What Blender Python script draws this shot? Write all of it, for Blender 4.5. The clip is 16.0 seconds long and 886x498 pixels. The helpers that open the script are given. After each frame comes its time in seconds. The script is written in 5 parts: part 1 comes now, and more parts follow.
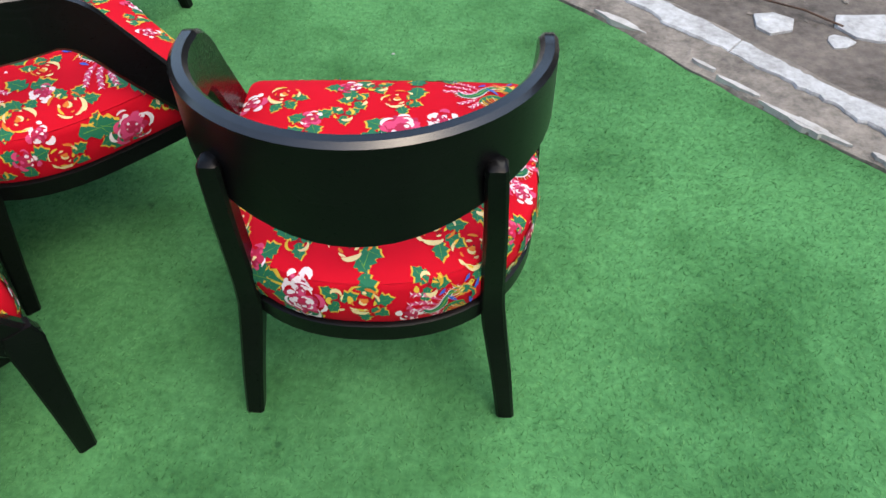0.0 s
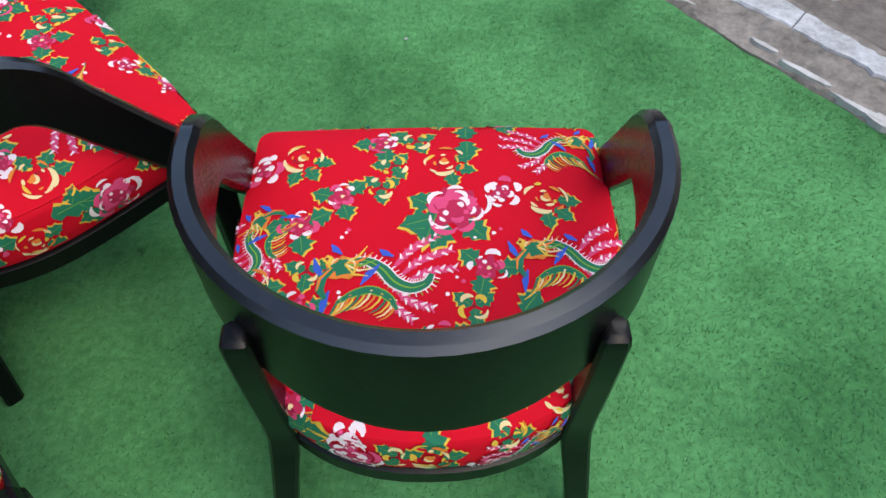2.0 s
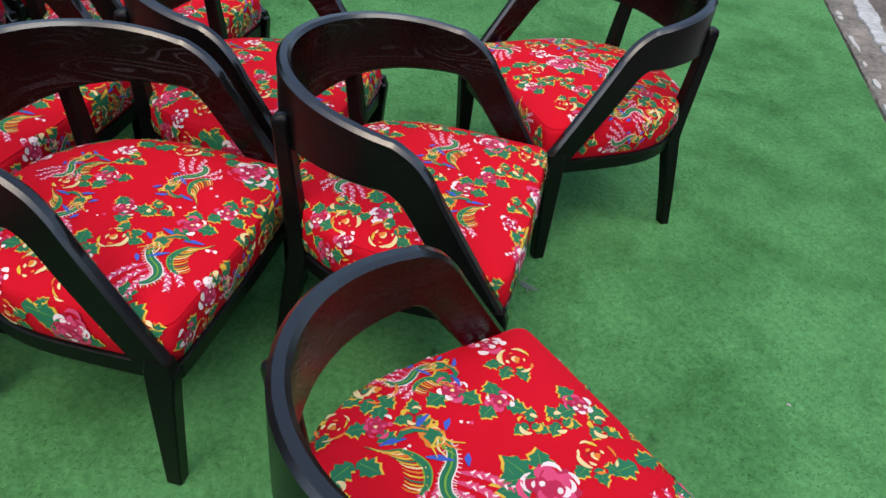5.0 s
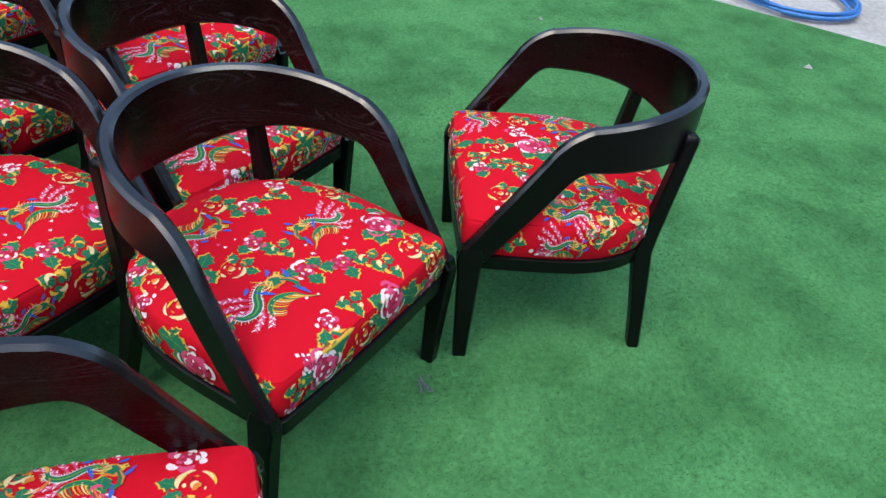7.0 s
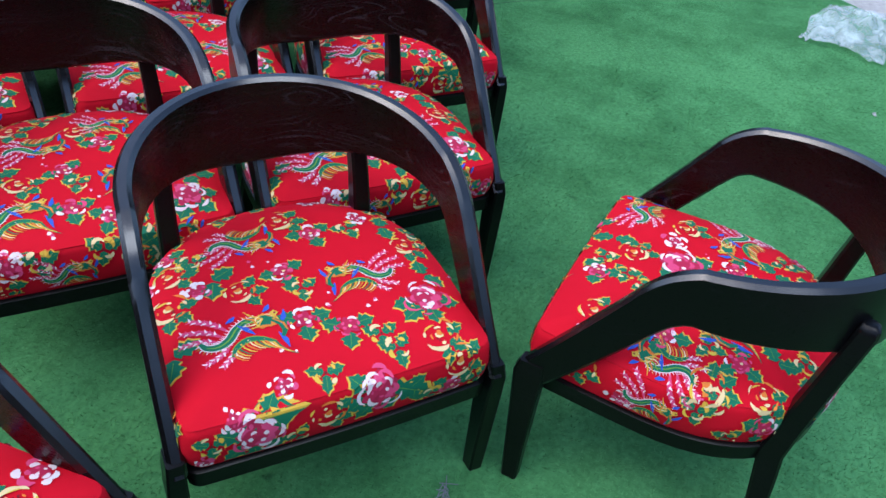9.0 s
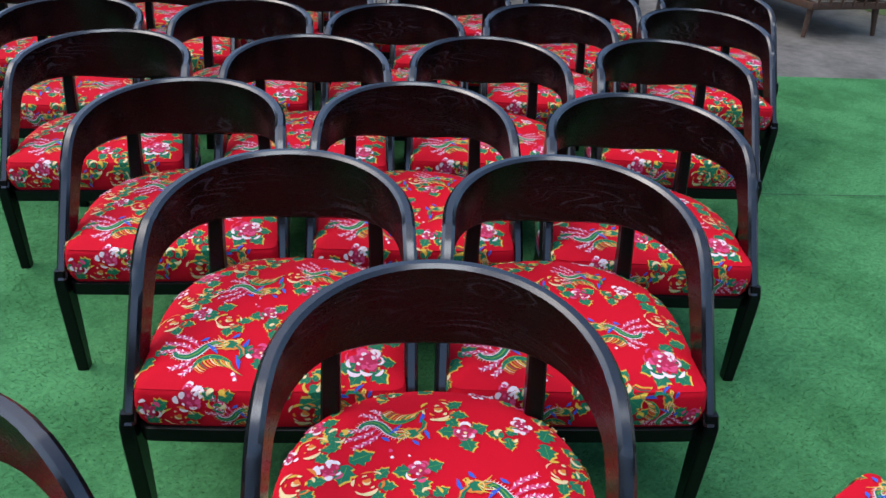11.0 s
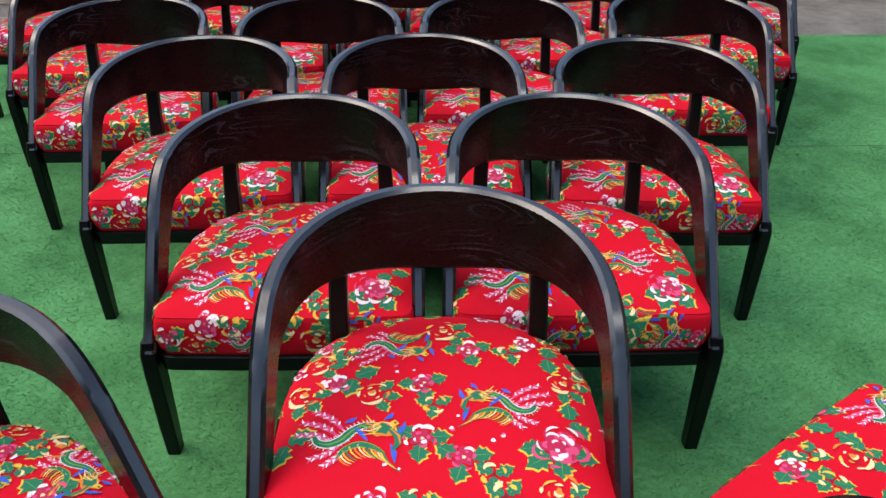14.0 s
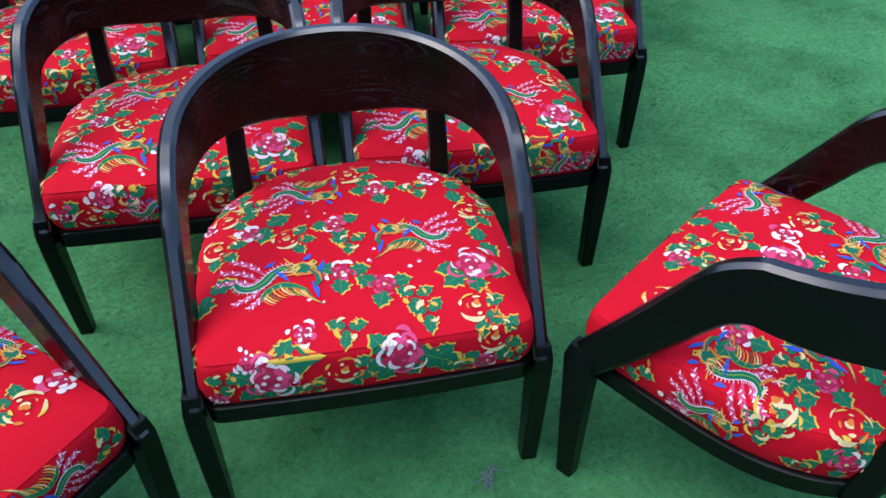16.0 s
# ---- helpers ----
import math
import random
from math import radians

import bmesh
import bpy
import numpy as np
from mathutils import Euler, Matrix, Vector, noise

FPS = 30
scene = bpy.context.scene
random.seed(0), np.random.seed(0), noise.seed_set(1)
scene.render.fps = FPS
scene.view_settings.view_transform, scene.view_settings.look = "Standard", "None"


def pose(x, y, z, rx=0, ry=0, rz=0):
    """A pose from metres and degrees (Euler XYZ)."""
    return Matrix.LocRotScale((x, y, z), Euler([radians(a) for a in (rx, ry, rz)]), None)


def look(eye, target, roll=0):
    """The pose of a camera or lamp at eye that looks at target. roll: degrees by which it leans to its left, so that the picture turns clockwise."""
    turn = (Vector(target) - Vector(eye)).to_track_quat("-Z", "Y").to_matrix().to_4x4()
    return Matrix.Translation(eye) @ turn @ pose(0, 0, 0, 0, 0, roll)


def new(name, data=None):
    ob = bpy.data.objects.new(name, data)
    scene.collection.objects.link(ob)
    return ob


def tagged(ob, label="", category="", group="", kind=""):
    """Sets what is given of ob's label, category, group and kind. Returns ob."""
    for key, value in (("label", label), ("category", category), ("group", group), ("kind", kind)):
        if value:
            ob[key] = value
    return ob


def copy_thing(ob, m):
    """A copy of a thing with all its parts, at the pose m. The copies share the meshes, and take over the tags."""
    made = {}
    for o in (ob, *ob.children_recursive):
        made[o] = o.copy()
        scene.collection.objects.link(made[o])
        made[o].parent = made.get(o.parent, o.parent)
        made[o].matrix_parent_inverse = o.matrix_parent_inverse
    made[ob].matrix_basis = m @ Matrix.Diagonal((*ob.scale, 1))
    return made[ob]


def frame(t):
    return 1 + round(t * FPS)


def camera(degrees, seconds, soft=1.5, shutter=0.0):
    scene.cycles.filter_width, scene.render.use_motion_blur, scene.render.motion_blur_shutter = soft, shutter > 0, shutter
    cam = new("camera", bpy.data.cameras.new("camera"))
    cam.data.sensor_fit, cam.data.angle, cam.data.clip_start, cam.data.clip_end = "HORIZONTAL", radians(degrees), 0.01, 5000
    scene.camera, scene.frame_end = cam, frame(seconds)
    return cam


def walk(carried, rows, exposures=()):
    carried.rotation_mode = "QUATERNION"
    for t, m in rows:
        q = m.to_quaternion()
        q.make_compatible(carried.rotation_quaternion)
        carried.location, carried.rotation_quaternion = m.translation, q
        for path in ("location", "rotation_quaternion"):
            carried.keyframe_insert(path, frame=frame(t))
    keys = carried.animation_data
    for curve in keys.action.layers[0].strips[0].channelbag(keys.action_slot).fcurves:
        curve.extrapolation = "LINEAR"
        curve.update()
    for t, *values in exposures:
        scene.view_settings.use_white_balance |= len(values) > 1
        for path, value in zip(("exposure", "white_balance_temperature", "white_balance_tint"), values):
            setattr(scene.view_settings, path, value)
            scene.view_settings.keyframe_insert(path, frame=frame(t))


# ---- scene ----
import itertools

cam = camera(60.6, 16.0)
PATH = [
    (0, (0.358, 0.280, 1.332), (0.219, 1.645, -0.129), -0.1),
    (0.5, (0.259, 0.490, 1.353), (0.136, 1.762, -0.190), -1.0),
    (1, (0.186, 0.648, 1.369), (0.091, 1.848, -0.231), -1.1),
    (1.5, (0.178, 0.696, 1.376), (0.110, 1.858, -0.252), -0.6),
    (2, (0.191, 0.680, 1.349), (0.122, 1.847, -0.274), 0.1),
    (2.5, (0.200, 0.619, 1.301), (0.074, 1.828, -0.286), 0.6),
    (3, (0.241, 0.573, 1.299), (-0.011, 1.840, -0.226), 1.4),
    (3.5, (0.406, 0.519, 1.332), (-0.119, 1.804, -0.104), 1.8),
    (4, (0.516, 0.573, 1.355), (-0.309, 1.792, 0.005), 3.6),
    (4.5, (0.595, 0.700, 1.383), (-0.526, 1.754, 0.109), 5.5),
    (4.7, (0.633, 0.761, 1.390), (-0.590, 1.724, 0.138), 6.1),
    (6.8, (0.641, 1.602, 1.453), (-0.899, 2.031, 0.259), 7.2),
    (7, (0.648, 1.649, 1.457), (-0.895, 2.035, 0.252), 7.2),
    (7.5, (0.612, 1.749, 1.450), (-0.945, 2.021, 0.235), 7.1),
    (8, (0.488, 1.883, 1.452), (-1.074, 1.984, 0.218), 7.3),
    (8.5, (0.385, 2.021, 1.439), (-1.166, 1.845, 0.204), 6.7),
    (9, (0.296, 2.191, 1.433), (-1.197, 1.728, 0.202), 6.8),
    (9.5, (0.184, 2.254, 1.427), (-1.205, 1.506, 0.215), 5.8),
    (9.7, (0.135, 2.267, 1.434), (-1.227, 1.450, 0.236), 3.2),
    (10, (0.055, 2.270, 1.442), (-1.226, 1.285, 0.280), 4.3),
    (10.2, (0.022, 2.273, 1.452), (-1.227, 1.222, 0.314), 3.8),
    (12.3, (0.035, 2.308, 1.492), (-1.204, 0.938, 0.731), 1.9),
    (12.5, (0.037, 2.318, 1.491), (-1.200, 0.943, 0.736), 1.7),
    (13, (0.038, 2.340, 1.480), (-1.188, 0.980, 0.681), 1.3),
    (13.5, (0.032, 2.376, 1.436), (-1.170, 1.058, 0.535), 0.8),
    (13.7, (0.035, 2.393, 1.409), (-1.156, 1.098, 0.461), 0.5),
    (14, (0.047, 2.395, 1.390), (-1.130, 1.138, 0.378), 0.3),
    (14.5, (0.081, 2.410, 1.371), (-1.077, 1.217, 0.262), 0.2),
    (15, (0.105, 2.420, 1.368), (-1.058, 1.303, 0.184), 0.2),
    (15.5, (0.127, 2.416, 1.362), (-1.067, 1.386, 0.126), 0.1),
    (16, (0.124, 2.419, 1.347), (-1.117, 1.501, 0.063), 0.2),
]
EXPOSURES = [(0.0, 0.12, 6900, 8), (1.5, -0.12, 6500, 9), (3.5, -0.08, 6500, 8), (4.5, -0.20, 6900, 8), (7.0, -0.08, 6300, 6), (9.0, -0.10, 5600, 10), (10.2, -0.28, 5450, 10), (12.5, 0.25, 7200, 8), (13.2, 0.24, 7200, 8), (13.6, 0.18, 7000, 8), (14.5, -0.08, 6300, 10), (15.5, -0.15, 6000, 10), (16.0, -0.08, 5600, 10)]
walk(cam, [(t, look(eye, target, roll)) for t, eye, target, roll in PATH],
     exposures=EXPOSURES)

# ---- light ----
U = Vector((0.755, -0.656, 0.0))      # along the kerb
V = Vector((0.656, 0.755, 0.0))       # across the turf, towards the kerb
UV_TURN = math.degrees(math.atan2(-0.656, 0.755))


def W(u, v, z=0.0):
    return U * u + V * v + Vector((0, 0, z))


world = bpy.data.worlds.new("overcast_sky")
scene.world = world
world.use_nodes = True
wn = world.node_tree.nodes
sky = wn.new("ShaderNodeTexSky")
sky.sky_type = "NISHITA"
sky.sun_disc = False
sky.sun_elevation = radians(58)
sky.sun_rotation = radians(140)
sky.air_density, sky.dust_density, sky.ozone_density = 1.0, 3.0, 1.0
world.node_tree.links.new(sky.outputs[0], wn["Background"].inputs[0])
wn["Background"].inputs[1].default_value = 0.34
sun_data = bpy.data.lights.new("sun", "SUN")
sun_data.energy, sun_data.angle, sun_data.color = 1.1, radians(30), (1.0, 0.97, 0.92)
sun = new("sun", sun_data)
sun.matrix_world = look((3, 4, 10), (0, 0.6, 0))


# ---- materials ----
def material(name, base=(0.5, 0.5, 0.5), rough=0.6, metal=0.0):
    m = bpy.data.materials.new(name)
    m.use_nodes = True
    b = m.node_tree.nodes["Principled BSDF"]
    b.inputs["Base Color"].default_value = (*base, 1)
    b.inputs["Roughness"].default_value = rough
    b.inputs["Metallic"].default_value = metal
    return m, m.node_tree, b


def add(tree, kind, **inputs):
    n = tree.nodes.new(kind)
    for k, v in inputs.items():
        n.inputs[k.replace("_", " ")].default_value = v
    return n


def varied(name, dark, light, scale=4.0, fine=60.0, rough=(0.5, 0.8), bump=0.3, depth=0.004, metal=0.0, stretch=(1, 1, 1), object_coords=True, mixing=0.5):
    """Two-scale colour and roughness variation with fine relief."""
    m, tree, b = material(name, light, rough[1], metal)
    tc = tree.nodes.new("ShaderNodeTexCoord")
    mp = tree.nodes.new("ShaderNodeMapping")
    mp.inputs["Scale"].default_value = stretch
    tree.links.new(tc.outputs["Object" if object_coords else "Generated"], mp.inputs["Vector"])
    big = add(tree, "ShaderNodeTexNoise", Scale=scale, Detail=5.0, Roughness=0.6)
    small = add(tree, "ShaderNodeTexNoise", Scale=fine, Detail=4.0, Roughness=0.65)
    for n in (big, small):
        tree.links.new(mp.outputs[0], n.inputs["Vector"])
    mixn = tree.nodes.new("ShaderNodeMix")
    mixn.inputs["Factor"].default_value = mixing
    tree.links.new(big.outputs["Fac"], mixn.inputs["A"])
    tree.links.new(small.outputs["Fac"], mixn.inputs["B"])
    ramp = tree.nodes.new("ShaderNodeValToRGB")
    ramp.color_ramp.elements[0].position, ramp.color_ramp.elements[1].position = 0.32, 0.68
    ramp.color_ramp.elements[0].color = (*dark, 1)
    ramp.color_ramp.elements[1].color = (*light, 1)
    tree.links.new(mixn.outputs["Result"], ramp.inputs["Fac"])
    tree.links.new(ramp.outputs["Color"], b.inputs["Base Color"])
    rr = add(tree, "ShaderNodeMapRange", To_Min=rough[0], To_Max=rough[1])
    tree.links.new(small.outputs["Fac"], rr.inputs["Value"])
    tree.links.new(rr.outputs[0], b.inputs["Roughness"])
    bp = add(tree, "ShaderNodeBump", Strength=bump, Distance=depth)
    tree.links.new(small.outputs["Fac"], bp.inputs["Height"])
    tree.links.new(bp.outputs[0], b.inputs["Normal"])
    return m


M_TURF = varied("turf", (0.042, 0.158, 0.056), (0.112, 0.330, 0.120), 1.3, 55, (0.8, 0.97), 0.5, 0.006, mixing=0.62)
def stained_wood(name, dark, light, pore, rough, spec):
    """Open-pored stained wood: long wavy grain, brighter pores along the rings."""
    m, tree, b = material(name, light, rough)
    tc = tree.nodes.new("ShaderNodeTexCoord")
    mp = tree.nodes.new("ShaderNodeMapping")
    mp.inputs["Scale"].default_value = (0.9, 0.9, 3.2)
    tree.links.new(tc.outputs["Object"], mp.inputs["Vector"])
    info = tree.nodes.new("ShaderNodeObjectInfo")
    tree.links.new(info.outputs["Random"], mp.inputs["Location"])
    soft = add(tree, "ShaderNodeTexNoise", Scale=2.6, Detail=2.0, Roughness=0.5)
    tree.links.new(mp.outputs[0], soft.inputs["Vector"])
    rings = tree.nodes.new("ShaderNodeMath")
    rings.operation = "MULTIPLY"
    rings.inputs[1].default_value = 24.0
    tree.links.new(soft.outputs["Fac"], rings.inputs[0])
    saw = tree.nodes.new("ShaderNodeMath")
    saw.operation = "FRACT"
    tree.links.new(rings.outputs[0], saw.inputs[0])
    fine = add(tree, "ShaderNodeTexNoise", Scale=140.0, Detail=3.0, Roughness=0.7)
    tree.links.new(mp.outputs[0], fine.inputs["Vector"])
    line = tree.nodes.new("ShaderNodeValToRGB")
    line.color_ramp.elements[0].position, line.color_ramp.elements[1].position = 0.72, 0.96
    tree.links.new(saw.outputs[0], line.inputs["Fac"])
    broken = tree.nodes.new("ShaderNodeMath")
    broken.operation = "MULTIPLY"
    tree.links.new(line.outputs["Color"], broken.inputs[0])
    thin = add(tree, "ShaderNodeMapRange", From_Min=0.30, From_Max=0.52)
    tree.links.new(fine.outputs["Fac"], thin.inputs["Value"])
    tree.links.new(thin.outputs[0], broken.inputs[1])
    patch = add(tree, "ShaderNodeTexNoise", Scale=3.2, Detail=2.0, Roughness=0.5)
    tree.links.new(mp.outputs[0], patch.inputs["Vector"])
    shown = add(tree, "ShaderNodeMapRange", From_Min=0.46, From_Max=0.64)
    tree.links.new(patch.outputs["Fac"], shown.inputs["Value"])
    grain = tree.nodes.new("ShaderNodeMath")
    grain.operation = "MULTIPLY"
    tree.links.new(broken.outputs[0], grain.inputs[0])
    tree.links.new(shown.outputs[0], grain.inputs[1])
    base = tree.nodes.new("ShaderNodeValToRGB")
    base.color_ramp.elements[0].color, base.color_ramp.elements[1].color = (*dark, 1), (*light, 1)
    tree.links.new(soft.outputs["Fac"], base.inputs["Fac"])
    mx = tree.nodes.new("ShaderNodeMix")
    mx.data_type = "RGBA"
    tree.links.new(grain.outputs[0], mx.inputs["Factor"])
    tree.links.new(base.outputs["Color"], mx.inputs["A"])
    mx.inputs["B"].default_value = (*pore, 1)
    tree.links.new(mx.outputs["Result"], b.inputs["Base Color"])
    rr = add(tree, "ShaderNodeMapRange", To_Min=rough - 0.06, To_Max=rough + 0.10)
    tree.links.new(fine.outputs["Fac"], rr.inputs["Value"])
    tree.links.new(rr.outputs[0], b.inputs["Roughness"])
    bp = add(tree, "ShaderNodeBump", Strength=0.12, Distance=0.0006)
    tree.links.new(grain.outputs[0], bp.inputs["Height"])
    tree.links.new(bp.outputs[0], b.inputs["Normal"])
    b.inputs["Specular IOR Level"].default_value = spec
    return m


M_WOOD = stained_wood("black_wood", (0.0018, 0.002, 0.0025), (0.004, 0.0038, 0.004), (0.006, 0.006, 0.007), 0.28, 0.20)
# inner band faces: cushion's red bounce tinted into black wood, plus grey grain
M_REDBOUNCE = stained_wood("red_bounce_wood", (0.0012, 0.0006, 0.0009), (0.0042, 0.0010, 0.0014), (0.040, 0.034, 0.039), 0.26, 0.26)
# same lacquer as the black wood, specular raised to force a sky highlight
M_RIM = stained_wood("highlight_rim", (0.0018, 0.002, 0.0025), (0.005, 0.005, 0.0055), (0.008, 0.008, 0.009), 0.20, 0.95)
M_RED = varied("red_cotton", (0.49, 0.0016, 0.012), (0.57, 0.003, 0.018), 5, 900, (0.75, 0.9), 0.15, 0.0006)
M_RED.node_tree.nodes["Principled BSDF"].inputs["Specular IOR Level"].default_value = 0.15


def ink(name, base):
    return varied(name, tuple(c * 0.86 for c in base), base, 40, 900, (0.75, 0.9), 0.1, 0.0005)


INKS = {k: ink("ink_" + k, c) for k, c in {
    "green": (0.005, 0.150, 0.070), "lime": (0.16, 0.36, 0.03), "yellow": (0.70, 0.45, 0.04), "cream": (0.76, 0.60, 0.30),
    "orange": (0.70, 0.20, 0.02), "pink": (0.66, 0.055, 0.17), "magenta": (0.44, 0.006, 0.060), "white": (0.80, 0.68, 0.70),
    "blue": (0.03, 0.09, 0.50), "wine": (0.20, 0.003, 0.012)}.items()}
M_DIRT = varied("dirt", (0.034, 0.030, 0.026), (0.190, 0.166, 0.145), 3.0, 26, (0.85, 0.98), 0.9, 0.012)

M_KERB = varied("kerb_concrete", (0.040, 0.035, 0.030), (0.30, 0.272, 0.235), 6, 30, (0.75, 0.95), 0.9, 0.012)
M_CEMENT = varied("white_cement", (0.22, 0.222, 0.218), (0.54, 0.565, 0.58), 12, 45, (0.7, 0.9), 0.5, 0.004)
M_PALE = varied("pale_concrete", (0.26, 0.25, 0.23), (0.55, 0.55, 0.54), 1.6, 30, (0.7, 0.9), 0.5, 0.004)
M_FLOOR = varied("yard_floor", (0.040, 0.034, 0.025), (0.20, 0.185, 0.155), 2.2, 9, (0.55, 0.85), 0.4, 0.004)
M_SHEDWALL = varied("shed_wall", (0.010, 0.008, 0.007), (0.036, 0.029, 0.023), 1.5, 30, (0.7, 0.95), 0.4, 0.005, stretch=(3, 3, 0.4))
# kept dark so the unseen walls mirror little in the lacquered wood
M_UNSEENWALL = varied("unseen_wall", (0.030, 0.030, 0.027), (0.075, 0.072, 0.068), 0.8, 14, (0.8, 0.95), 0.4, 0.005)
M_POST = varied("timber", (0.10, 0.035, 0.018), (0.24, 0.095, 0.050), 3, 30, (0.5, 0.75), 0.3, 0.003, stretch=(4, 4, 0.5))
M_STEEL = varied("painted_steel", (0.28, 0.30, 0.31), (0.46, 0.48, 0.49), 4, 50, (0.4, 0.65), 0.2, 0.002)
M_DARKWOOD = varied("dark_wood", (0.035, 0.018, 0.010), (0.10, 0.050, 0.026), 4, 45, (0.35, 0.6), 0.2, 0.002)
M_LEAF = varied("dry_leaf", (0.16, 0.10, 0.025), (0.38, 0.27, 0.07), 6, 40, (0.7, 0.9), 0.2, 0.002)
M_SEAM = varied("seam_gap", (0.008, 0.020, 0.010), (0.02, 0.05, 0.022), 6, 60, (0.9, 1.0), 0.4, 0.003)
M_HOSE = varied("blue_hose", (0.03, 0.14, 0.44), (0.07, 0.24, 0.60), 6, 60, (0.35, 0.55), 0.1, 0.001)
M_TYRE = varied("tyre_rubber", (0.036, 0.033, 0.030), (0.19, 0.172, 0.148), 7, 60, (0.8, 0.95), 0.6, 0.004)
M_CHROME = varied("chrome", (0.55, 0.55, 0.54), (0.82, 0.82, 0.81), 10, 60, (0.18, 0.4), 0.1, 0.001, metal=1.0)
M_ENGINE = varied("engine_metal", (0.20, 0.195, 0.19), (0.52, 0.51, 0.50), 12, 70, (0.4, 0.65), 0.4, 0.003, metal=0.7)
M_MUFFLER = varied("exhaust_steel", (0.03, 0.028, 0.027), (0.13, 0.125, 0.12), 9, 60, (0.35, 0.6), 0.2, 0.002, metal=0.6)
M_BLACKPLASTIC = varied("black_plastic", (0.018, 0.018, 0.019), (0.070, 0.069, 0.068), 8, 80, (0.4, 0.65), 0.2, 0.001)
M_PAINT_BLACK = varied("black_paint", (0.008, 0.008, 0.009), (0.022, 0.022, 0.022), 5, 40, (0.15, 0.35), 0.05, 0.001)
M_PAINT_GREY = varied("grey_paint", (0.03, 0.032, 0.034), (0.07, 0.072, 0.075), 5, 40, (0.2, 0.4), 0.05, 0.001)
M_PAINT_RED = varied("red_paint", (0.30, 0.010, 0.014), (0.46, 0.018, 0.022), 5, 40, (0.18, 0.4), 0.05, 0.001)
M_PAINT_BLUE = varied("blue_paint", (0.008, 0.020, 0.13), (0.016, 0.035, 0.20), 5, 40, (0.15, 0.35), 0.05, 0.001)
M_PAINT_WHITE = varied("white_paint", (0.62, 0.63, 0.63), (0.76, 0.77, 0.77), 5, 40, (0.2, 0.4), 0.05, 0.001)
M_TAIL = varied("tail_red", (0.22, 0.006, 0.008), (0.34, 0.012, 0.014), 9, 60, (0.12, 0.25), 0.1, 0.001)
M_INDICATOR = varied("indicator_lens", (0.40, 0.22, 0.10), (0.58, 0.38, 0.22), 9, 60, (0.12, 0.25), 0.1, 0.001)
M_PLATE = varied("plate_white", (0.72, 0.81, 0.80), (0.80, 0.88, 0.87), 14, 80, (0.4, 0.6), 0.05, 0.0005)
M_PLATEINK = varied("plate_ink", (0.045, 0.075, 0.075), (0.08, 0.12, 0.12), 14, 80, (0.5, 0.7), 0.05, 0.0005)
M_LEATHER = varied("tan_leather", (0.105, 0.045, 0.009), (0.19, 0.084, 0.018), 4, 70, (0.10, 0.22), 0.25, 0.003)
M_FOAM = varied("foam_wrap", (0.40, 0.24, 0.22), (0.60, 0.44, 0.42), 4, 18, (0.6, 0.85), 0.4, 0.004, stretch=(1, 1, 6))
M_JACKET = varied("grey_cloth", (0.10, 0.115, 0.14), (0.18, 0.20, 0.235), 5, 120, (0.8, 0.95), 0.3, 0.002)
M_YELLOW = varied("yellow_shell", (0.60, 0.42, 0.015), (0.75, 0.55, 0.03), 5, 50, (0.2, 0.4), 0.05, 0.001)
M_GREENCLOTH = varied("green_cloth", (0.22, 0.34, 0.12), (0.36, 0.48, 0.22), 5, 90, (0.8, 0.95), 0.3, 0.002)


def film_material(name, lo, hi, scale, stretch, rough):
    """Thin clear plastic: mostly see-through, with milky folds and sharp glints."""
    m, tree, b = material(name, (0.72, 0.82, 0.86), rough)
    tc = tree.nodes.new("ShaderNodeTexCoord")
    mp = tree.nodes.new("ShaderNodeMapping")
    mp.inputs["Scale"].default_value = stretch
    tree.links.new(tc.outputs["Object"], mp.inputs["Vector"])
    n1 = add(tree, "ShaderNodeTexNoise", Scale=scale, Detail=6.0, Roughness=0.7)
    tree.links.new(mp.outputs[0], n1.inputs["Vector"])
    mr = add(tree, "ShaderNodeMapRange", From_Min=0.3, From_Max=0.7, To_Min=lo, To_Max=hi)
    tree.links.new(n1.outputs["Fac"], mr.inputs["Value"])
    tree.links.new(mr.outputs[0], b.inputs["Alpha"])
    bp = add(tree, "ShaderNodeBump", Strength=0.8, Distance=0.02)
    tree.links.new(n1.outputs["Fac"], bp.inputs["Height"])
    tree.links.new(bp.outputs[0], b.inputs["Normal"])
    return m


M_FILM = film_material("plastic_film", 0.10, 0.62, 7.0, (1, 1, 1), 0.14)
M_WRAP = film_material("stretch_film", 0.06, 0.62, 6.0, (1, 1, 2.2), 0.08)


def blade_material():
    m, tree, b = material("turf_blade", (0.04, 0.25, 0.08), 0.7)
    geo = tree.nodes.new("ShaderNodeNewGeometry")
    ramp = tree.nodes.new("ShaderNodeValToRGB")
    ramp.color_ramp.elements[0].color = (0.042, 0.162, 0.056, 1)
    ramp.color_ramp.elements[1].color = (0.126, 0.340, 0.124, 1)
    tree.links.new(geo.outputs["Random Per Island"], ramp.inputs["Fac"])
    tree.links.new(ramp.outputs["Color"], b.inputs["Base Color"])
    return m


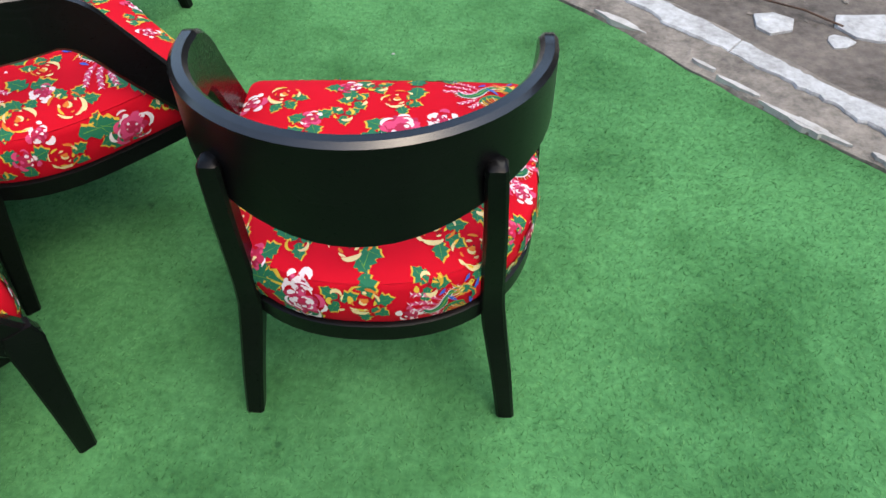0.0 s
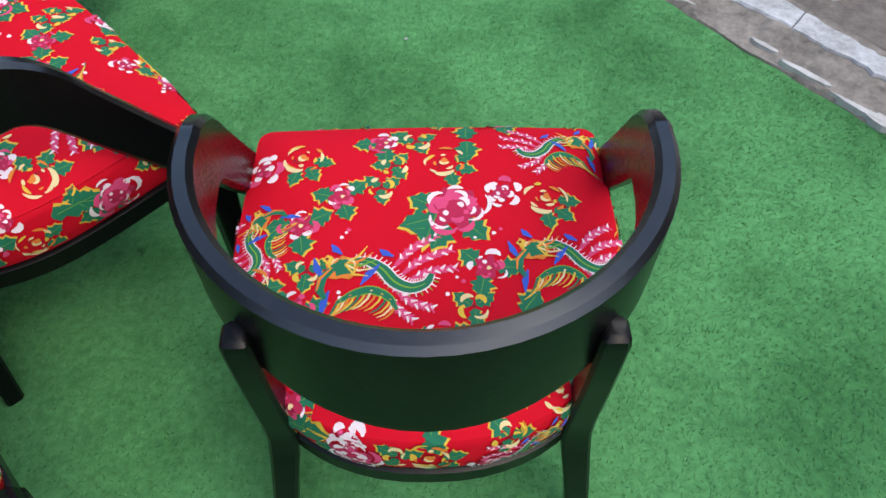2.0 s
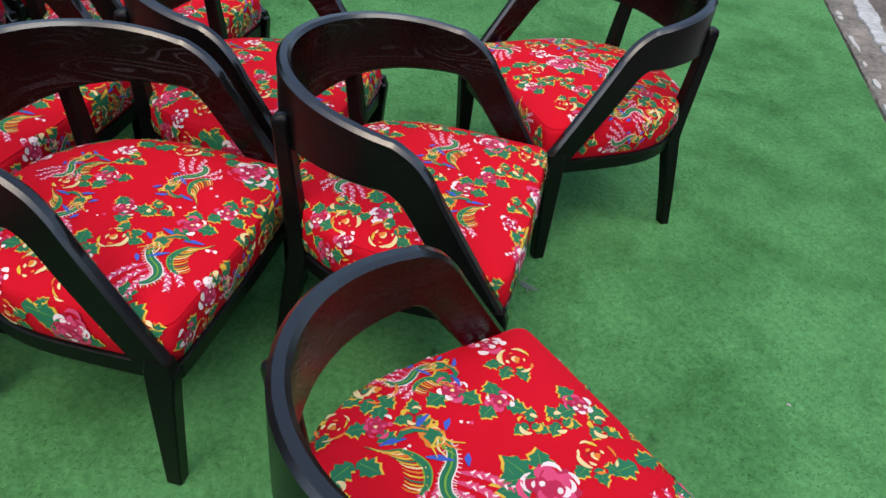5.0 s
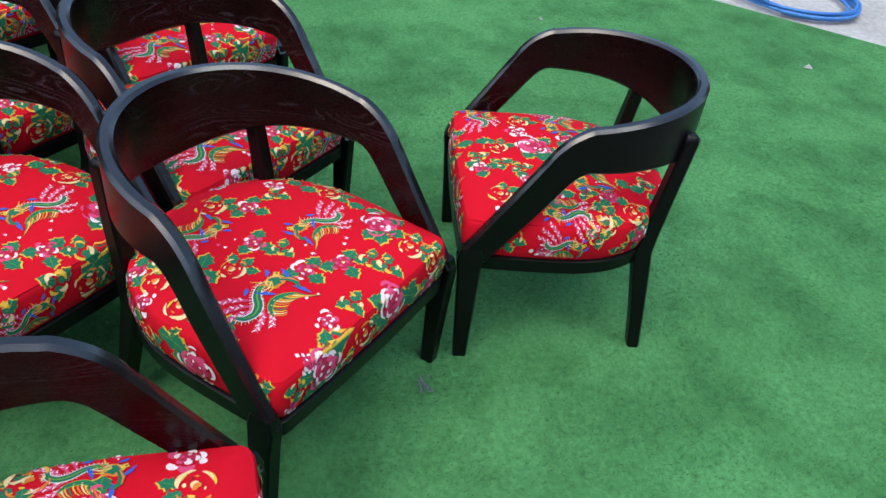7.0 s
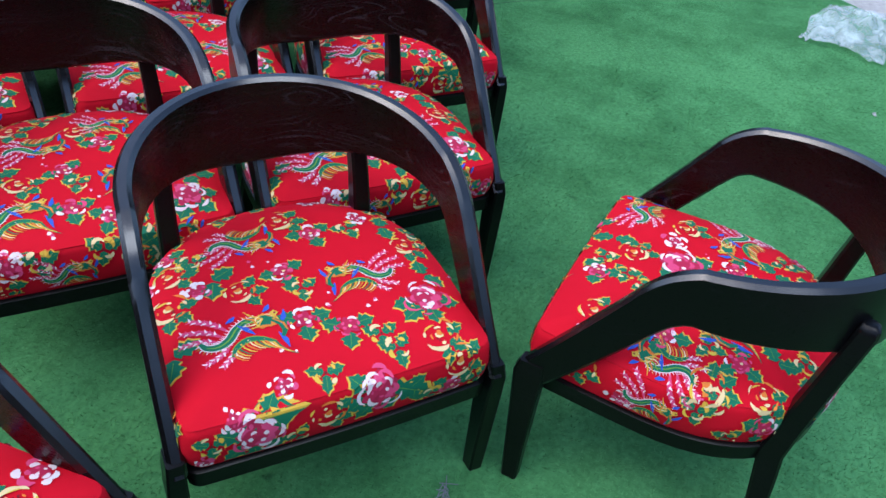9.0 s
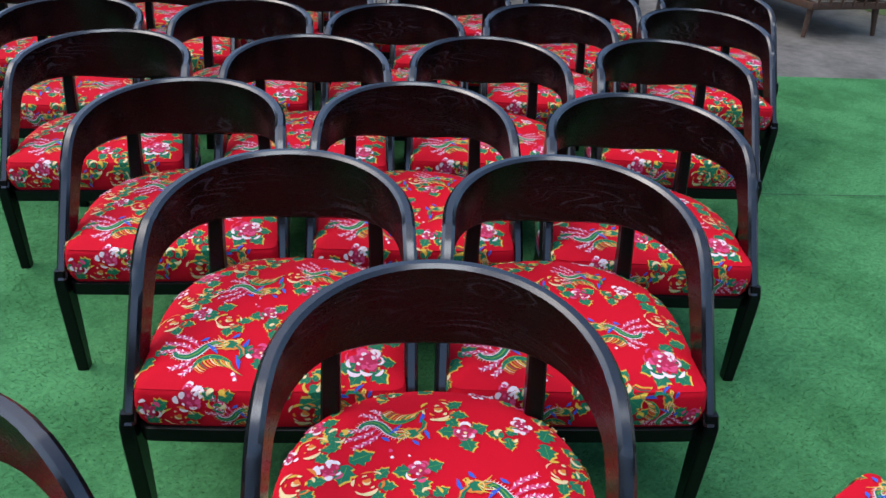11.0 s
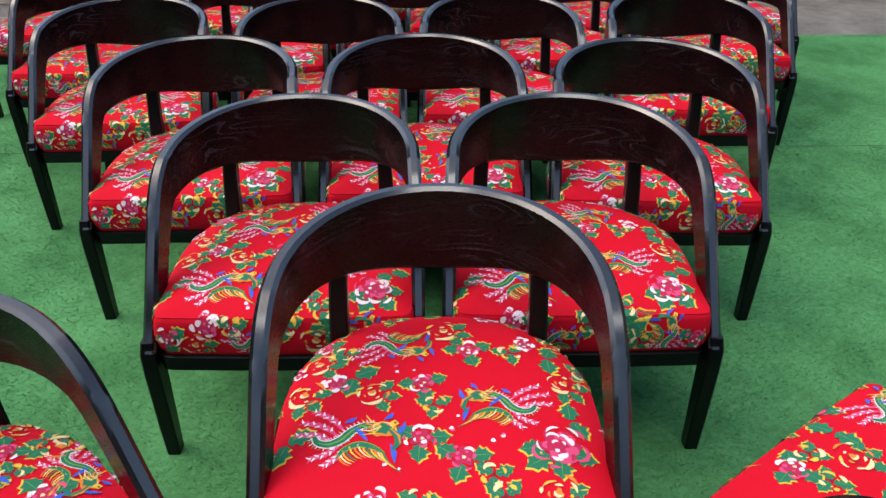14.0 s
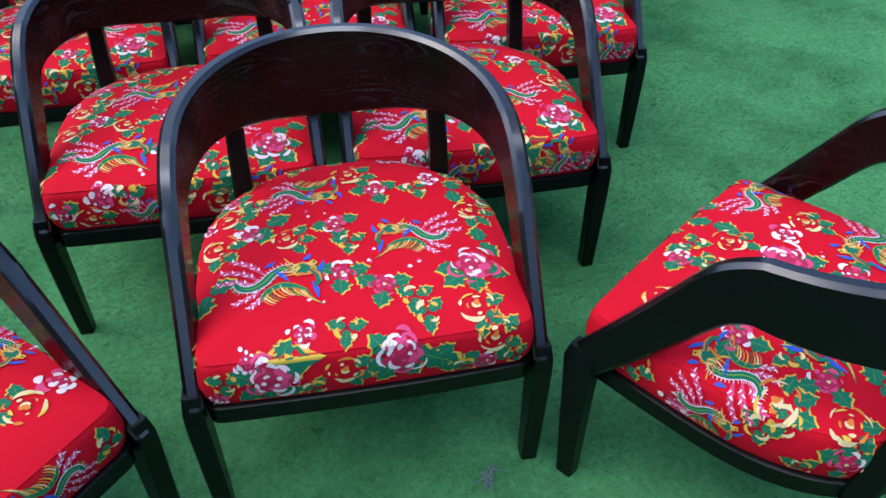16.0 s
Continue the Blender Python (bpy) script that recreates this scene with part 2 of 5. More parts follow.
def soiled(m):
    """Trodden, dusty blotches and sparse dark scuffs over a turf material, at one place in the world for all of them."""
    tree = m.node_tree
    b = tree.nodes["Principled BSDF"]
    before = b.inputs["Base Color"].links[0].from_socket
    tc = tree.nodes.new("ShaderNodeTexCoord")
    for scale, detail, lo, hi, tint in ((2.6, 7.0, 0.36, 0.56, (0.62, 0.68, 0.62)), (9.0, 5.0, 0.26, 0.36, (0.40, 0.46, 0.42)), (0.7, 3.0, 0.35, 0.65, (0.84, 0.86, 0.84))):
        n = add(tree, "ShaderNodeTexNoise", Scale=scale, Detail=detail, Roughness=0.7)
        tree.links.new(tc.outputs["Object"], n.inputs["Vector"])
        ramp = tree.nodes.new("ShaderNodeValToRGB")
        ramp.color_ramp.elements[0].position, ramp.color_ramp.elements[1].position = lo, hi
        ramp.color_ramp.elements[0].color, ramp.color_ramp.elements[1].color = (*tint, 1), (1, 1, 1, 1)
        tree.links.new(n.outputs["Fac"], ramp.inputs["Fac"])
        mx = tree.nodes.new("ShaderNodeMix")
        mx.data_type, mx.blend_type = "RGBA", "MULTIPLY"
        mx.inputs["Factor"].default_value = 1.0
        tree.links.new(before, mx.inputs["A"])
        tree.links.new(ramp.outputs["Color"], mx.inputs["B"])
        before = mx.outputs["Result"]
    tree.links.new(before, b.inputs["Base Color"])
    b.inputs["Specular IOR Level"].default_value = 0.10


M_BLADE = blade_material()
soiled(M_BLADE)
soiled(M_TURF)


# ---- mesh helpers ----
def finish(name, bm, mats, smooth=True):
    me = bpy.data.meshes.new(name)
    bmesh.ops.recalc_face_normals(bm, faces=bm.faces)
    bm.to_mesh(me)
    bm.free()
    for m in mats if isinstance(mats, (list, tuple)) else [mats]:
        me.materials.append(m)
    if smooth:
        me.shade_smooth()
        me.set_sharp_from_angle(angle=radians(38))
    return me


def part(name, bm, mats, parent=None, label="", smooth=True, m=None):
    ob = new(name, finish(name, bm, mats, smooth))
    if m is not None:
        ob.matrix_basis = m
    if parent is not None:
        ob.parent = parent
    if label:
        tagged(ob, label)
    return ob


def empty(name, m, label, category, group="", kind=""):
    ob = new(name)
    ob.empty_display_size = 0.1
    ob.matrix_basis = m
    return tagged(ob, label, category, group, kind)


def box(bm, size, m=None, bevel=0.0, seg=2):
    r = bmesh.ops.create_cube(bm, size=1.0, matrix=(m or Matrix()) @ Matrix.Diagonal((*size, 1)))
    if bevel:
        es = list({e for v in r["verts"] for e in v.link_edges})
        bmesh.ops.bevel(bm, geom=es, offset=bevel, segments=seg, affect="EDGES", profile=0.6)
    return bm


def loft(bm, rings, caps=True, closed=False):
    """Skin over rings of equal length."""
    vs = [[bm.verts.new(p) for p in r] for r in rings]
    n = len(vs[0])
    pairs = list(zip(vs[:-1], vs[1:])) + ([(vs[-1], vs[0])] if closed else [])
    for a, b in pairs:
        for i in range(n):
            bm.faces.new((a[i], a[(i + 1) % n], b[(i + 1) % n], b[i]))
    if caps and not closed:
        bm.faces.new(vs[0])
        bm.faces.new(vs[-1][::-1])
    return vs


def tube(bm, pts, radius, n=8, caps=True):
    """A round rod along points; radius a number or one for each point."""
    pts = [Vector(p) for p in pts]
    rings = []
    side = None
    for i, p in enumerate(pts):
        d = (pts[min(i + 1, len(pts) - 1)] - pts[max(i - 1, 0)]).normalized()
        if side is None:
            side = d.orthogonal().normalized()
        side = (side - d * side.dot(d)).normalized()
        up = d.cross(side)
        r = radius[i] if isinstance(radius, (list, tuple)) else radius
        rings.append([p + (side * math.cos(a) + up * math.sin(a)) * r for a in (2 * math.pi * k / n for k in range(n))])
    return loft(bm, rings, caps)


def smooth_line(pts, n):
    """n points along a Catmull-Rom curve through pts."""
    pts = [Vector(p) for p in pts]
    ext = [2 * pts[0] - pts[1]] + pts + [2 * pts[-1] - pts[-2]]
    out = []
    for k in range(n):
        t = k / (n - 1) * (len(pts) - 1)
        i = min(int(t), len(pts) - 2)
        f = t - i
        a, b, c, d = ext[i:i + 4]
        out.append(0.5 * ((2 * b) + (c - a) * f + (2 * a - 5 * b + 4 * c - d) * f * f + (3 * b - a - 3 * c + d) * f ** 3))
    return out


# ---- ground ----
def slab(name, u0, u1, v0, v1, z, mat, kind="structure", label="", category="", nu=2, nv=2, wobble=0.0):
    bm = bmesh.new()
    grid = [[bm.verts.new(W(u0 + (u1 - u0) * i / nu, v0 + (v1 - v0) * j / nv, z + (noise.noise(Vector((i * 0.31, j * 0.37, 1))) * wobble))) for j in range(nv + 1)] for i in range(nu + 1)]
    for i in range(nu):
        for j in range(nv):
            bm.faces.new((grid[i][j], grid[i + 1][j], grid[i + 1][j + 1], grid[i][j + 1]))
    ob = part(name, bm, mat)
    return tagged(ob, label, category, "", kind)


TURF_U0, TURF_U1, TURF_V0, TURF_V1 = -5.56, 4.5, -3.42, 2.408
slab("ground", -60, 60, -60, 60, -0.03, M_DIRT, label="bare grey dirt ground beyond the turf", category="ground")
slab("turf", TURF_U0, TURF_U1, TURF_V0, TURF_V1, 0.0, M_TURF, label="green artificial grass carpet laid over the yard", category="artificial grass", nu=40, nv=24)


# ---- chairs ----
CW, CF, CB = 0.285, 0.266, 0.290      # cushion half width, front and back reach


def outline(n=64, grow=0.0):
    """D-shaped seat outline, counter-clockwise from the front right corner."""
    w, fr, bk, r = CW + grow, CF + grow, CB + grow, 0.025
    pts = []
    for k in range(5):
        a = radians(22.5 * k)
        pts.append((w - r + r * math.cos(a), fr - r + r * math.sin(a)))
    for k in range(1, 10):
        pts.append((w - r - 2 * (w - r) * k / 10, fr + 0.006 * math.sin(math.pi * k / 10)))
    for k in range(5):
        a = radians(90 + 22.5 * k)
        pts.append((-w + r + r * math.cos(a), fr - r + r * math.sin(a)))
    for k in range(1, 5):
        pts.append((-w - 0.008 * math.sin(math.pi * k / 10), fr - r - (fr - r - 0.02) * k / 5))
    m = 30
    for k in range(m + 1):
        a = math.pi + math.pi * k / m
        c, s_ = math.cos(a), math.sin(a)
        e = 2 / 2.25
        pts.append(((w + 0.008) * math.copysign(abs(c) ** e, c), 0.02 + (bk + 0.02) * math.copysign(abs(s_) ** e, s_)))
    for k in range(4, 0, -1):
        pts.append((w + 0.008 * math.sin(math.pi * k / 10), fr - r - (fr - r - 0.02) * k / 5))
    return pts


OUT = outline()
EDGE_Z, TOP_Z, LOW_Z = 0.418, 0.450, 0.315


def inside(x, y):
    hit = False
    n = len(OUT)
    for i in range(n):
        (x1, y1), (x2, y2) = OUT[i], OUT[(i + 1) % n]
        if (y1 > y) != (y2 > y) and x < (x2 - x1) * (y - y1) / (y2 - y1) + x1:
            hit = not hit
    return hit


def nearest(x, y):
    best = None
    n = len(OUT)
    for i in range(n):
        (x1, y1), (x2, y2) = OUT[i], OUT[(i + 1) % n]
        dx, dy = x2 - x1, y2 - y1
        t = max(0, min(1, ((x - x1) * dx + (y - y1) * dy) / (dx * dx + dy * dy)))
        px, py = x1 + dx * t, y1 + dy * t
        d = math.hypot(x - px, y - py)
        if best is None or d < best[0]:
            best = (d, px, py, dy, -dx)
    return best


def dome(d):
    """Height of the cushion's top at distance d from its outline."""
    return EDGE_Z + (TOP_Z - EDGE_Z) * (1 - math.exp(-d / 0.055))


def cushion_bm():
    bm = bmesh.new()
    cy = 0.03
    rings = []
    for z, g in ((LOW_Z, -0.006), (LOW_Z + 0.02, 0.002), ((LOW_Z + EDGE_Z) / 2, 0.006), (EDGE_Z - 0.014, 0.003), (EDGE_Z - 0.004, 0.0), (EDGE_Z - 0.002, -0.0025), (EDGE_Z + 0.001, -0.001)):
        rings.append([(x * (1 + g / CW), y * (1 + g / CF), z) for x, y in OUT])
    for k in (0.985, 0.96, 0.92, 0.86, 0.78, 0.66, 0.5, 0.32, 0.15):
        ring = []
        for x, y in OUT:
            X, Y = x * k, cy + (y - cy) * k
            ring.append((X, Y, dome(nearest(X, Y)[0])))
        rings.append(ring)
    loft(bm, rings)
    return bm


def bar(bm, stations, bevel):
    """A squared bar with eased edges through stations (centre, half x, half y)."""
    rings = []
    for c, a, b in stations:
        e = bevel
        rings.append([Vector(c) + Vector(p) for p in ((a, b - e, 0), (a - e, b, 0), (-a + e, b, 0), (-a, b - e, 0), (-a, -b + e, 0), (-a + e, -b, 0), (a - e, -b, 0), (a, -b + e, 0))])
    loft(bm, rings)
    return bm


def bow_bm():
    """The bent back band and both arms in one piece; faces that look inwards take the second material."""
    bm = bmesh.new()
    AX, AY = 0.289, 0.311
    half = []
    # back: from the middle to the side
    for k in range(17):
        a = radians(90 * k / 16)
        e = 1.0
        x, y = AX * math.sin(a) ** e, -AY * math.cos(a) ** e if k < 16 else 0.0
        nrm = Vector((x / AX ** 2, y / AY ** 2, 0)).normalized() if k else Vector((0, -1, 0))
        f = k / 16
        half.append((x, y, 0.729 - 0.04 * f ** 2.2, x, y, 0.536 + 0.0195 * (1 - math.cos(math.pi * f)) + 0.013 * math.sin(math.pi * f) ** 2, nrm))
    top = smooth_line([(0.0, 0.692, 0), (0.030, 0.679, 0), (0.062, 0.658, 0), (0.091, 0.626, 0), (0.120, 0.580, 0), (0.192, 0.468, 0), (0.282, 0.332, 0)], 22)
    low = smooth_line([(0.0, 0.575, 0), (0.014, 0.570, 0), (0.034, 0.555, 0), (0.058, 0.524, 0), (0.086, 0.483, 0), (0.142, 0.405, 0), (0.212, 0.312, 0)], 22)
    for k in range(1, 22):
        x = AX + 0.012 * (k / 21)
        half.append((x, top[k].x, top[k].y, x, low[k].x, low[k].y, Vector((1, 0, 0))))
    full = [(-a, b, c, -d, e, f, Vector((-n.x, n.y, 0))) for a, b, c, d, e, f, n in half[:0:-1]] + half
    t, e = 0.0150, 0.0075
    rings = []
    for xt, yt, zt, xb, yb, zb, n in full:
        T, B = Vector((xt, yt, zt)), Vector((xb, yb, zb))
        up = (T - B).normalized()
        rings.append([T + n * (t - e), T + n * t - up * e, B + n * t + up * e, B + n * (t - e), B - n * (t - e), B - n * t + up * e, T - n * t - up * e, T - n * (t - e)])
    vs = loft(bm, rings)
    bm.faces.ensure_lookup_table()
    n_ring = 8
    for i, f in enumerate(bm.faces):
        if i < (len(rings) - 1) * n_ring and i % n_ring in (4, 5):
            f.material_index = 1
        elif i < (len(rings) - 1) * n_ring and i % n_ring in (0, 6, 7):
            f.material_index = 2
    return bm


INK_ORDER = list(INKS)


class Print:
    """Flat print shapes in cloth coordinates, laid over the cushion's skin."""

    def __init__(self):
        self.verts, self.faces, self.inks = [], [], []
        self.frame_ = (0.0, 0.0, 0.0, 1.0)

    def place(self, x, y, turn, size, flip=1):
        self.frame_ = (x, y, radians(turn), size, flip)

    def skin(self, p, layer):
        cx, cy, a, k, fl = self.frame_
        u, v = p[0] * k * fl, p[1] * k
        x, y = cx + u * math.cos(a) - v * math.sin(a), cy + u * math.sin(a) + v * math.cos(a)
        lift = 0.0011 + 0.0003 * layer
        d, px, py, nx, ny = nearest(x, y)
        if inside(x, y):
            return (x, y, dome(d) + lift)
        n = math.hypot(nx, ny)
        d = min(d, 0.088)
        bulge = 0.0075 * math.sin(math.pi * min(1, d / 0.092)) + lift + 0.0008
        return (px + nx / n * bulge, py + ny / n * bulge, EDGE_Z - d + (lift if d < 0.006 else 0))

    def fan(self, pts, name, layer):
        c = (sum(p[0] for p in pts) / len(pts), sum(p[1] for p in pts) / len(pts))
        b = len(self.verts)
        self.verts += [self.skin(p, layer) for p in [c] + list(pts)]
        n = len(pts)
        for i in range(n):
            self.faces.append((b, b + 1 + i, b + 1 + (i + 1) % n))
            self.inks.append(INK_ORDER.index(name))

    def strip(self, pts, w0, w1, name, layer, belly=0.0):
        b = len(self.verts)
        n = len(pts)
        for i, p in enumerate(pts):
            q0, q1 = pts[max(i - 1, 0)], pts[min(i + 1, n - 1)]
            dx, dy = q1[0] - q0[0], q1[1] - q0[1]
            h = math.hypot(dx, dy) or 1
            f = i / (n - 1)
            w = (w0 + (w1 - w0) * f + belly * math.sin(math.pi * f)) / 2
            self.verts += [self.skin((p[0] - dy / h * w, p[1] + dx / h * w), layer), self.skin((p[0] + dy / h * w, p[1] - dx / h * w), layer)]
        for i in range(n - 1):
            self.faces.append((b + 2 * i, b + 2 * i + 1, b + 2 * i + 3, b + 2 * i + 2))
            self.inks.append(INK_ORDER.index(name))

    # -- small shapes --
    def blob(self, x, y, r, name, layer, lobes=5, amp=0.15, n=16, turn=0.0, squash=1.0):
        self.fan([(x + r * (1 + amp * math.cos(lobes * t)) * math.cos(t + turn), y + squash * r * (1 + amp * math.cos(lobes * t)) * math.sin(t + turn)) for t in (2 * math.pi * i / n for i in range(n))], name, layer)

    def arc(self, x, y, r, a0, a1, w, name, layer, squash=1.0, n=7):
        self.strip([(x + r * math.cos(t), y + r * squash * math.sin(t)) for t in (radians(a0 + (a1 - a0) * i / (n - 1)) for i in range(n))], w * 0.3, w * 0.3, name, layer, w)

    def leaf(self, x, y, a, length, width, rim="yellow", fill="green", layer=0):
        ca, sa = math.cos(radians(a)), math.sin(radians(a))
        prof = [(0, 0.15), (0.12, 0.80), (0.24, 0.55), (0.42, 1.30), (0.54, 0.78), (0.70, 0.92), (0.80, 0.42), (1.0, 0.0)]

        def ring(g, side, tip):
            up = [(length * (t * g + tip), width * (w * g + side)) for t, w in prof]
            dn = [(length * (t * g + tip), width * (-w * 0.95 * g + side)) for t, w in prof[-2::-1]]
            return [(x + p * ca - q * sa, y + p * sa + q * ca) for p, q in up + dn]
        self.fan(ring(1.04, 0.11, 0.015), rim, layer)
        self.fan(ring(1.0, -0.05, -0.02), fill, layer + 1)
        self.strip([(x + length * t * ca, y + length * t * sa) for t in (0.1, 0.5, 0.85)], width * 0.07, width * 0.03, "lime", layer + 2)

    # -- motifs, about one unit across --
    def petals(self, rng, x, y, rows_, names, layer):
        """Ragged brush-stroke petals ring by ring."""
        for r, n, w in rows_:
            a0 = rng.uniform(0, 360)
            for k in range(n):
                a = a0 + 360 * k / n + rng.uniform(-22, 22)
                rr = r * rng.uniform(0.72, 1.20)
                cx, cy = x + rr * 0.62 * math.cos(radians(a)), y + rr * 0.62 * math.sin(radians(a))
                self.arc(cx, cy, rr * 0.42, a - rng.uniform(20, 95), a + rng.uniform(15, 90), w * rng.uniform(0.6, 1.7), names[rng.randrange(len(names))], layer, rng.uniform(0.8, 1.1), 6)

    def peony(self, rng):
        for a in (200, 248, 310, 150):
            self.leaf(0.22 * math.cos(radians(a)), 0.22 * math.sin(radians(a)), a + rng.uniform(-16, 16), rng.uniform(0.36, 0.50), 0.16)
        self.blob(0.05, 0.05, 0.31, "magenta", 3, 6, 0.24, 30, rng.uniform(0, 6))
        for k in range(6):
            a = rng.uniform(0, 6.28)
            self.blob(0.05 + 0.22 * math.cos(a), 0.05 + 0.22 * math.sin(a), rng.uniform(0.06, 0.11), "pink", 4, 3, 0.3, 10, a)
        self.petals(rng, 0.05, 0.05, ((0.40, 9, 0.045), (0.26, 7, 0.050), (0.13, 4, 0.05)), ("white", "white", "pink"), 5)

    def white_rose(self, rng):
        self.blob(0, 0, 0.28, "magenta", 1, 5, 0.26, 22, rng.uniform(0, 6))
        self.petals(rng, 0, 0, ((0.42, 7, 0.11), (0.26, 5, 0.10), (0.12, 3, 0.08)), ("white", "white", "white", "pink"), 2)

    def gold_rose(self, rng):
        for a in (-35, -80, 15):
            self.leaf(0.22 * math.cos(radians(a)), 0.24 * math.sin(radians(a)), a + rng.uniform(-10, 10), 0.40, 0.13)
        for k in range(5):
            self.blob(rng.uniform(-0.15, 0.12), rng.uniform(-0.1, 0.15), 0.022, "wine", 3, 3, 0.1, 6)
        for k in range(11):
            a = 360 * k / 11 + rng.uniform(-12, 12)
            r = 0.30 if k % 3 else 0.16
            span = rng.uniform(16, 36)
            x, y = rng.uniform(0.02, 0.10) * math.cos(radians(a)), 0.04 + rng.uniform(0.02, 0.10) * math.sin(radians(a))
            self.arc(x, y, r * rng.uniform(0.85, 1.12), a - span, a + span * rng.uniform(0.5, 1), rng.uniform(0.030, 0.060), ("yellow", "cream", "orange", "cream")[k % 4], 5, rng.uniform(0.7, 1.0), 7)
        self.blob(0.0, 0.05, 0.09, "orange", 4, 3, 0.3, 10, rng.uniform(0, 6))
        self.arc(0.0, 0.05, 0.08, 150, 330, 0.05, "cream", 6, 0.8)
        self.arc(-0.05, -0.16, 0.2, 200, 330, 0.08, "cream", 6, 0.6)

    def small_pink(self, rng):
        for a in (20, 160, 265):
            self.leaf(0.16 * math.cos(radians(a)), 0.16 * math.sin(radians(a)), a + rng.uniform(-15, 15), 0.42, 0.17)
        self.blob(0, 0.02, 0.20, "magenta", 3, 5, 0.30, 20, rng.uniform(0, 6))
        self.petals(rng, 0, 0.02, ((0.27, 6, 0.055), (0.14, 4, 0.05)), ("white", "pink", "pink"), 4)
        self.blob(0.02, 0, 0.04, "cream", 5, 5, 0.2, 8)

    def gold_bud(self, rng):
        for a in (30, 150, 270):
            self.leaf(0.06 * math.cos(radians(a)), 0.06 * math.sin(radians(a)), a + rng.uniform(-20, 20), 0.42, 0.14)
        for k in range(4):
            a = 90 * k + 40
            self.arc(0.13 * math.cos(radians(a)), 0.13 * math.sin(radians(a)), rng.uniform(0.10, 0.16), a - rng.uniform(30, 100), a + rng.uniform(20, 80), rng.uniform(0.05, 0.10), "cream" if k % 2 else "yellow", 3)
        self.blob(0, 0, 0.04, "wine", 4, 4, 0.2, 8)

    def dots(self, rng):
        for k in range(3):
            self.blob(rng.uniform(-0.4, 0.4), rng.uniform(-0.4, 0.4), rng.uniform(0.045, 0.085), "white" if k else "pink", 1, 3, 0.15, 9)

    def plume(self, pts, name, layer):
        """A long feather with paired pale barbs."""
        line = [(p.x, p.y) for p in smooth_line([(*p, 0) for p in pts], 9)]
        self.strip(line, 0.018, 0.045, name, layer, 0.030)
        for i in range(2, 9):
            (x0, y0), (x, y) = line[i - 1], line[i]
            h = math.hypot(x - x0, y - y0) or 1
            tx, ty = (x - x0) / h, (y - y0) / h
            for sg in (1, -1):
                self.strip([(x, y), (x + 0.034 * tx - sg * 0.036 * ty, y + 0.034 * ty + sg * 0.036 * tx)], 0.026, 0.008, ("white", "pink")[(i + (sg > 0)) % 2], layer + 1)

    def phoenix(self, rng):
        for pts in (((-0.16, 0.00), (-0.30, 0.12), (-0.52, 0.20)), ((-0.10, 0.06), (-0.24, 0.22), (-0.42, 0.33)), ((-0.20, -0.05), (-0.36, 0.02), (-0.54, 0.04)),
                    ((-0.10, -0.10), (-0.22, -0.22), (-0.36, -0.28)), ((-0.04, -0.12), (-0.12, -0.26), (-0.22, -0.36))):
            self.plume(pts, "pink", 1)
        # the tail's s-curve, green with a toothed white hem
        tail = [(p.x, p.y) for p in smooth_line([(-0.38, 0.00, 0), (-0.33, -0.08, 0), (-0.22, -0.11, 0), (-0.11, -0.05, 0), (-0.03, 0.06, 0), (0.08, 0.14, 0), (0.20, 0.15, 0)], 25)]
        self.strip(tail, 0.05, 0.05, "white", 2, 0.060)
        self.strip(tail, 0.036, 0.036, "green", 3, 0.052)
        self.strip(tail[4:22], 0.006, 0.006, "lime", 4, 0.010)
        for i in range(1, 24):
            (x, y), (x2, y2) = tail[i], tail[i + 1]
            nx, ny = -(y2 - y), x2 - x
            h = math.hypot(nx, ny) or 1
            f = 0.058 + 0.022 * math.sin(math.pi * i / 24)
            for sg in (1, -1):
                self.strip([(x, y), (x + sg * nx / h * f - 0.012, y + sg * ny / h * f)], 0.018, 0.005, "white" if sg > 0 or i % 2 else "lime", 2)
        # combed wing below, long curled barbs from a green arch
        arch = [(p.x, p.y) for p in smooth_line([(-0.12, -0.28, 0), (-0.07, -0.18, 0), (0.05, -0.11, 0), (0.18, -0.13, 0), (0.30, -0.20, 0)], 15)]
        self.strip(arch, 0.03, 0.03, "lime", 2, 0.045)
        self.strip(arch, 0.018, 0.018, "green", 3, 0.034)
        for i in range(1, 15):
            x, y = arch[i]
            r = 0.10 + 0.10 * i / 14
            self.strip([(x, y), (x + 0.02 + 0.02 * i / 14, y - r * 0.45), (x + 0.06 + 0.05 * i / 14, y - r * 0.82), (x + 0.11 + 0.06 * i / 14, y - r)], 0.016, 0.005, ("yellow", "orange", "cream", "yellow", "green")[i % 5], 2 + i % 2, 0.006)
        for x, y, a, l in ((0.06, 0.02, -50, 0.11), (0.43, 0.10, 70, 0.10), (0.38, -0.20, -75, 0.11), (-0.06, 0.20, 35, 0.06), (0.30, 0.26, 50, 0.06)):
            ca, sa = math.cos(radians(a)), math.sin(radians(a))
            self.strip([(x - l * ca, y - l * sa), (x + 0.012, y), (x + l * ca, y + l * sa)], 0.012, 0.010, "blue", 5, 0.045)
        # breast, neck and head
        self.blob(0.26, 0.09, 0.115, "orange", 4, 5, 0.16, 16, 0.4, 0.85)
        self.blob(0.25, 0.10, 0.085, "green", 5, 5, 0.22, 15, 0.2, 0.85)
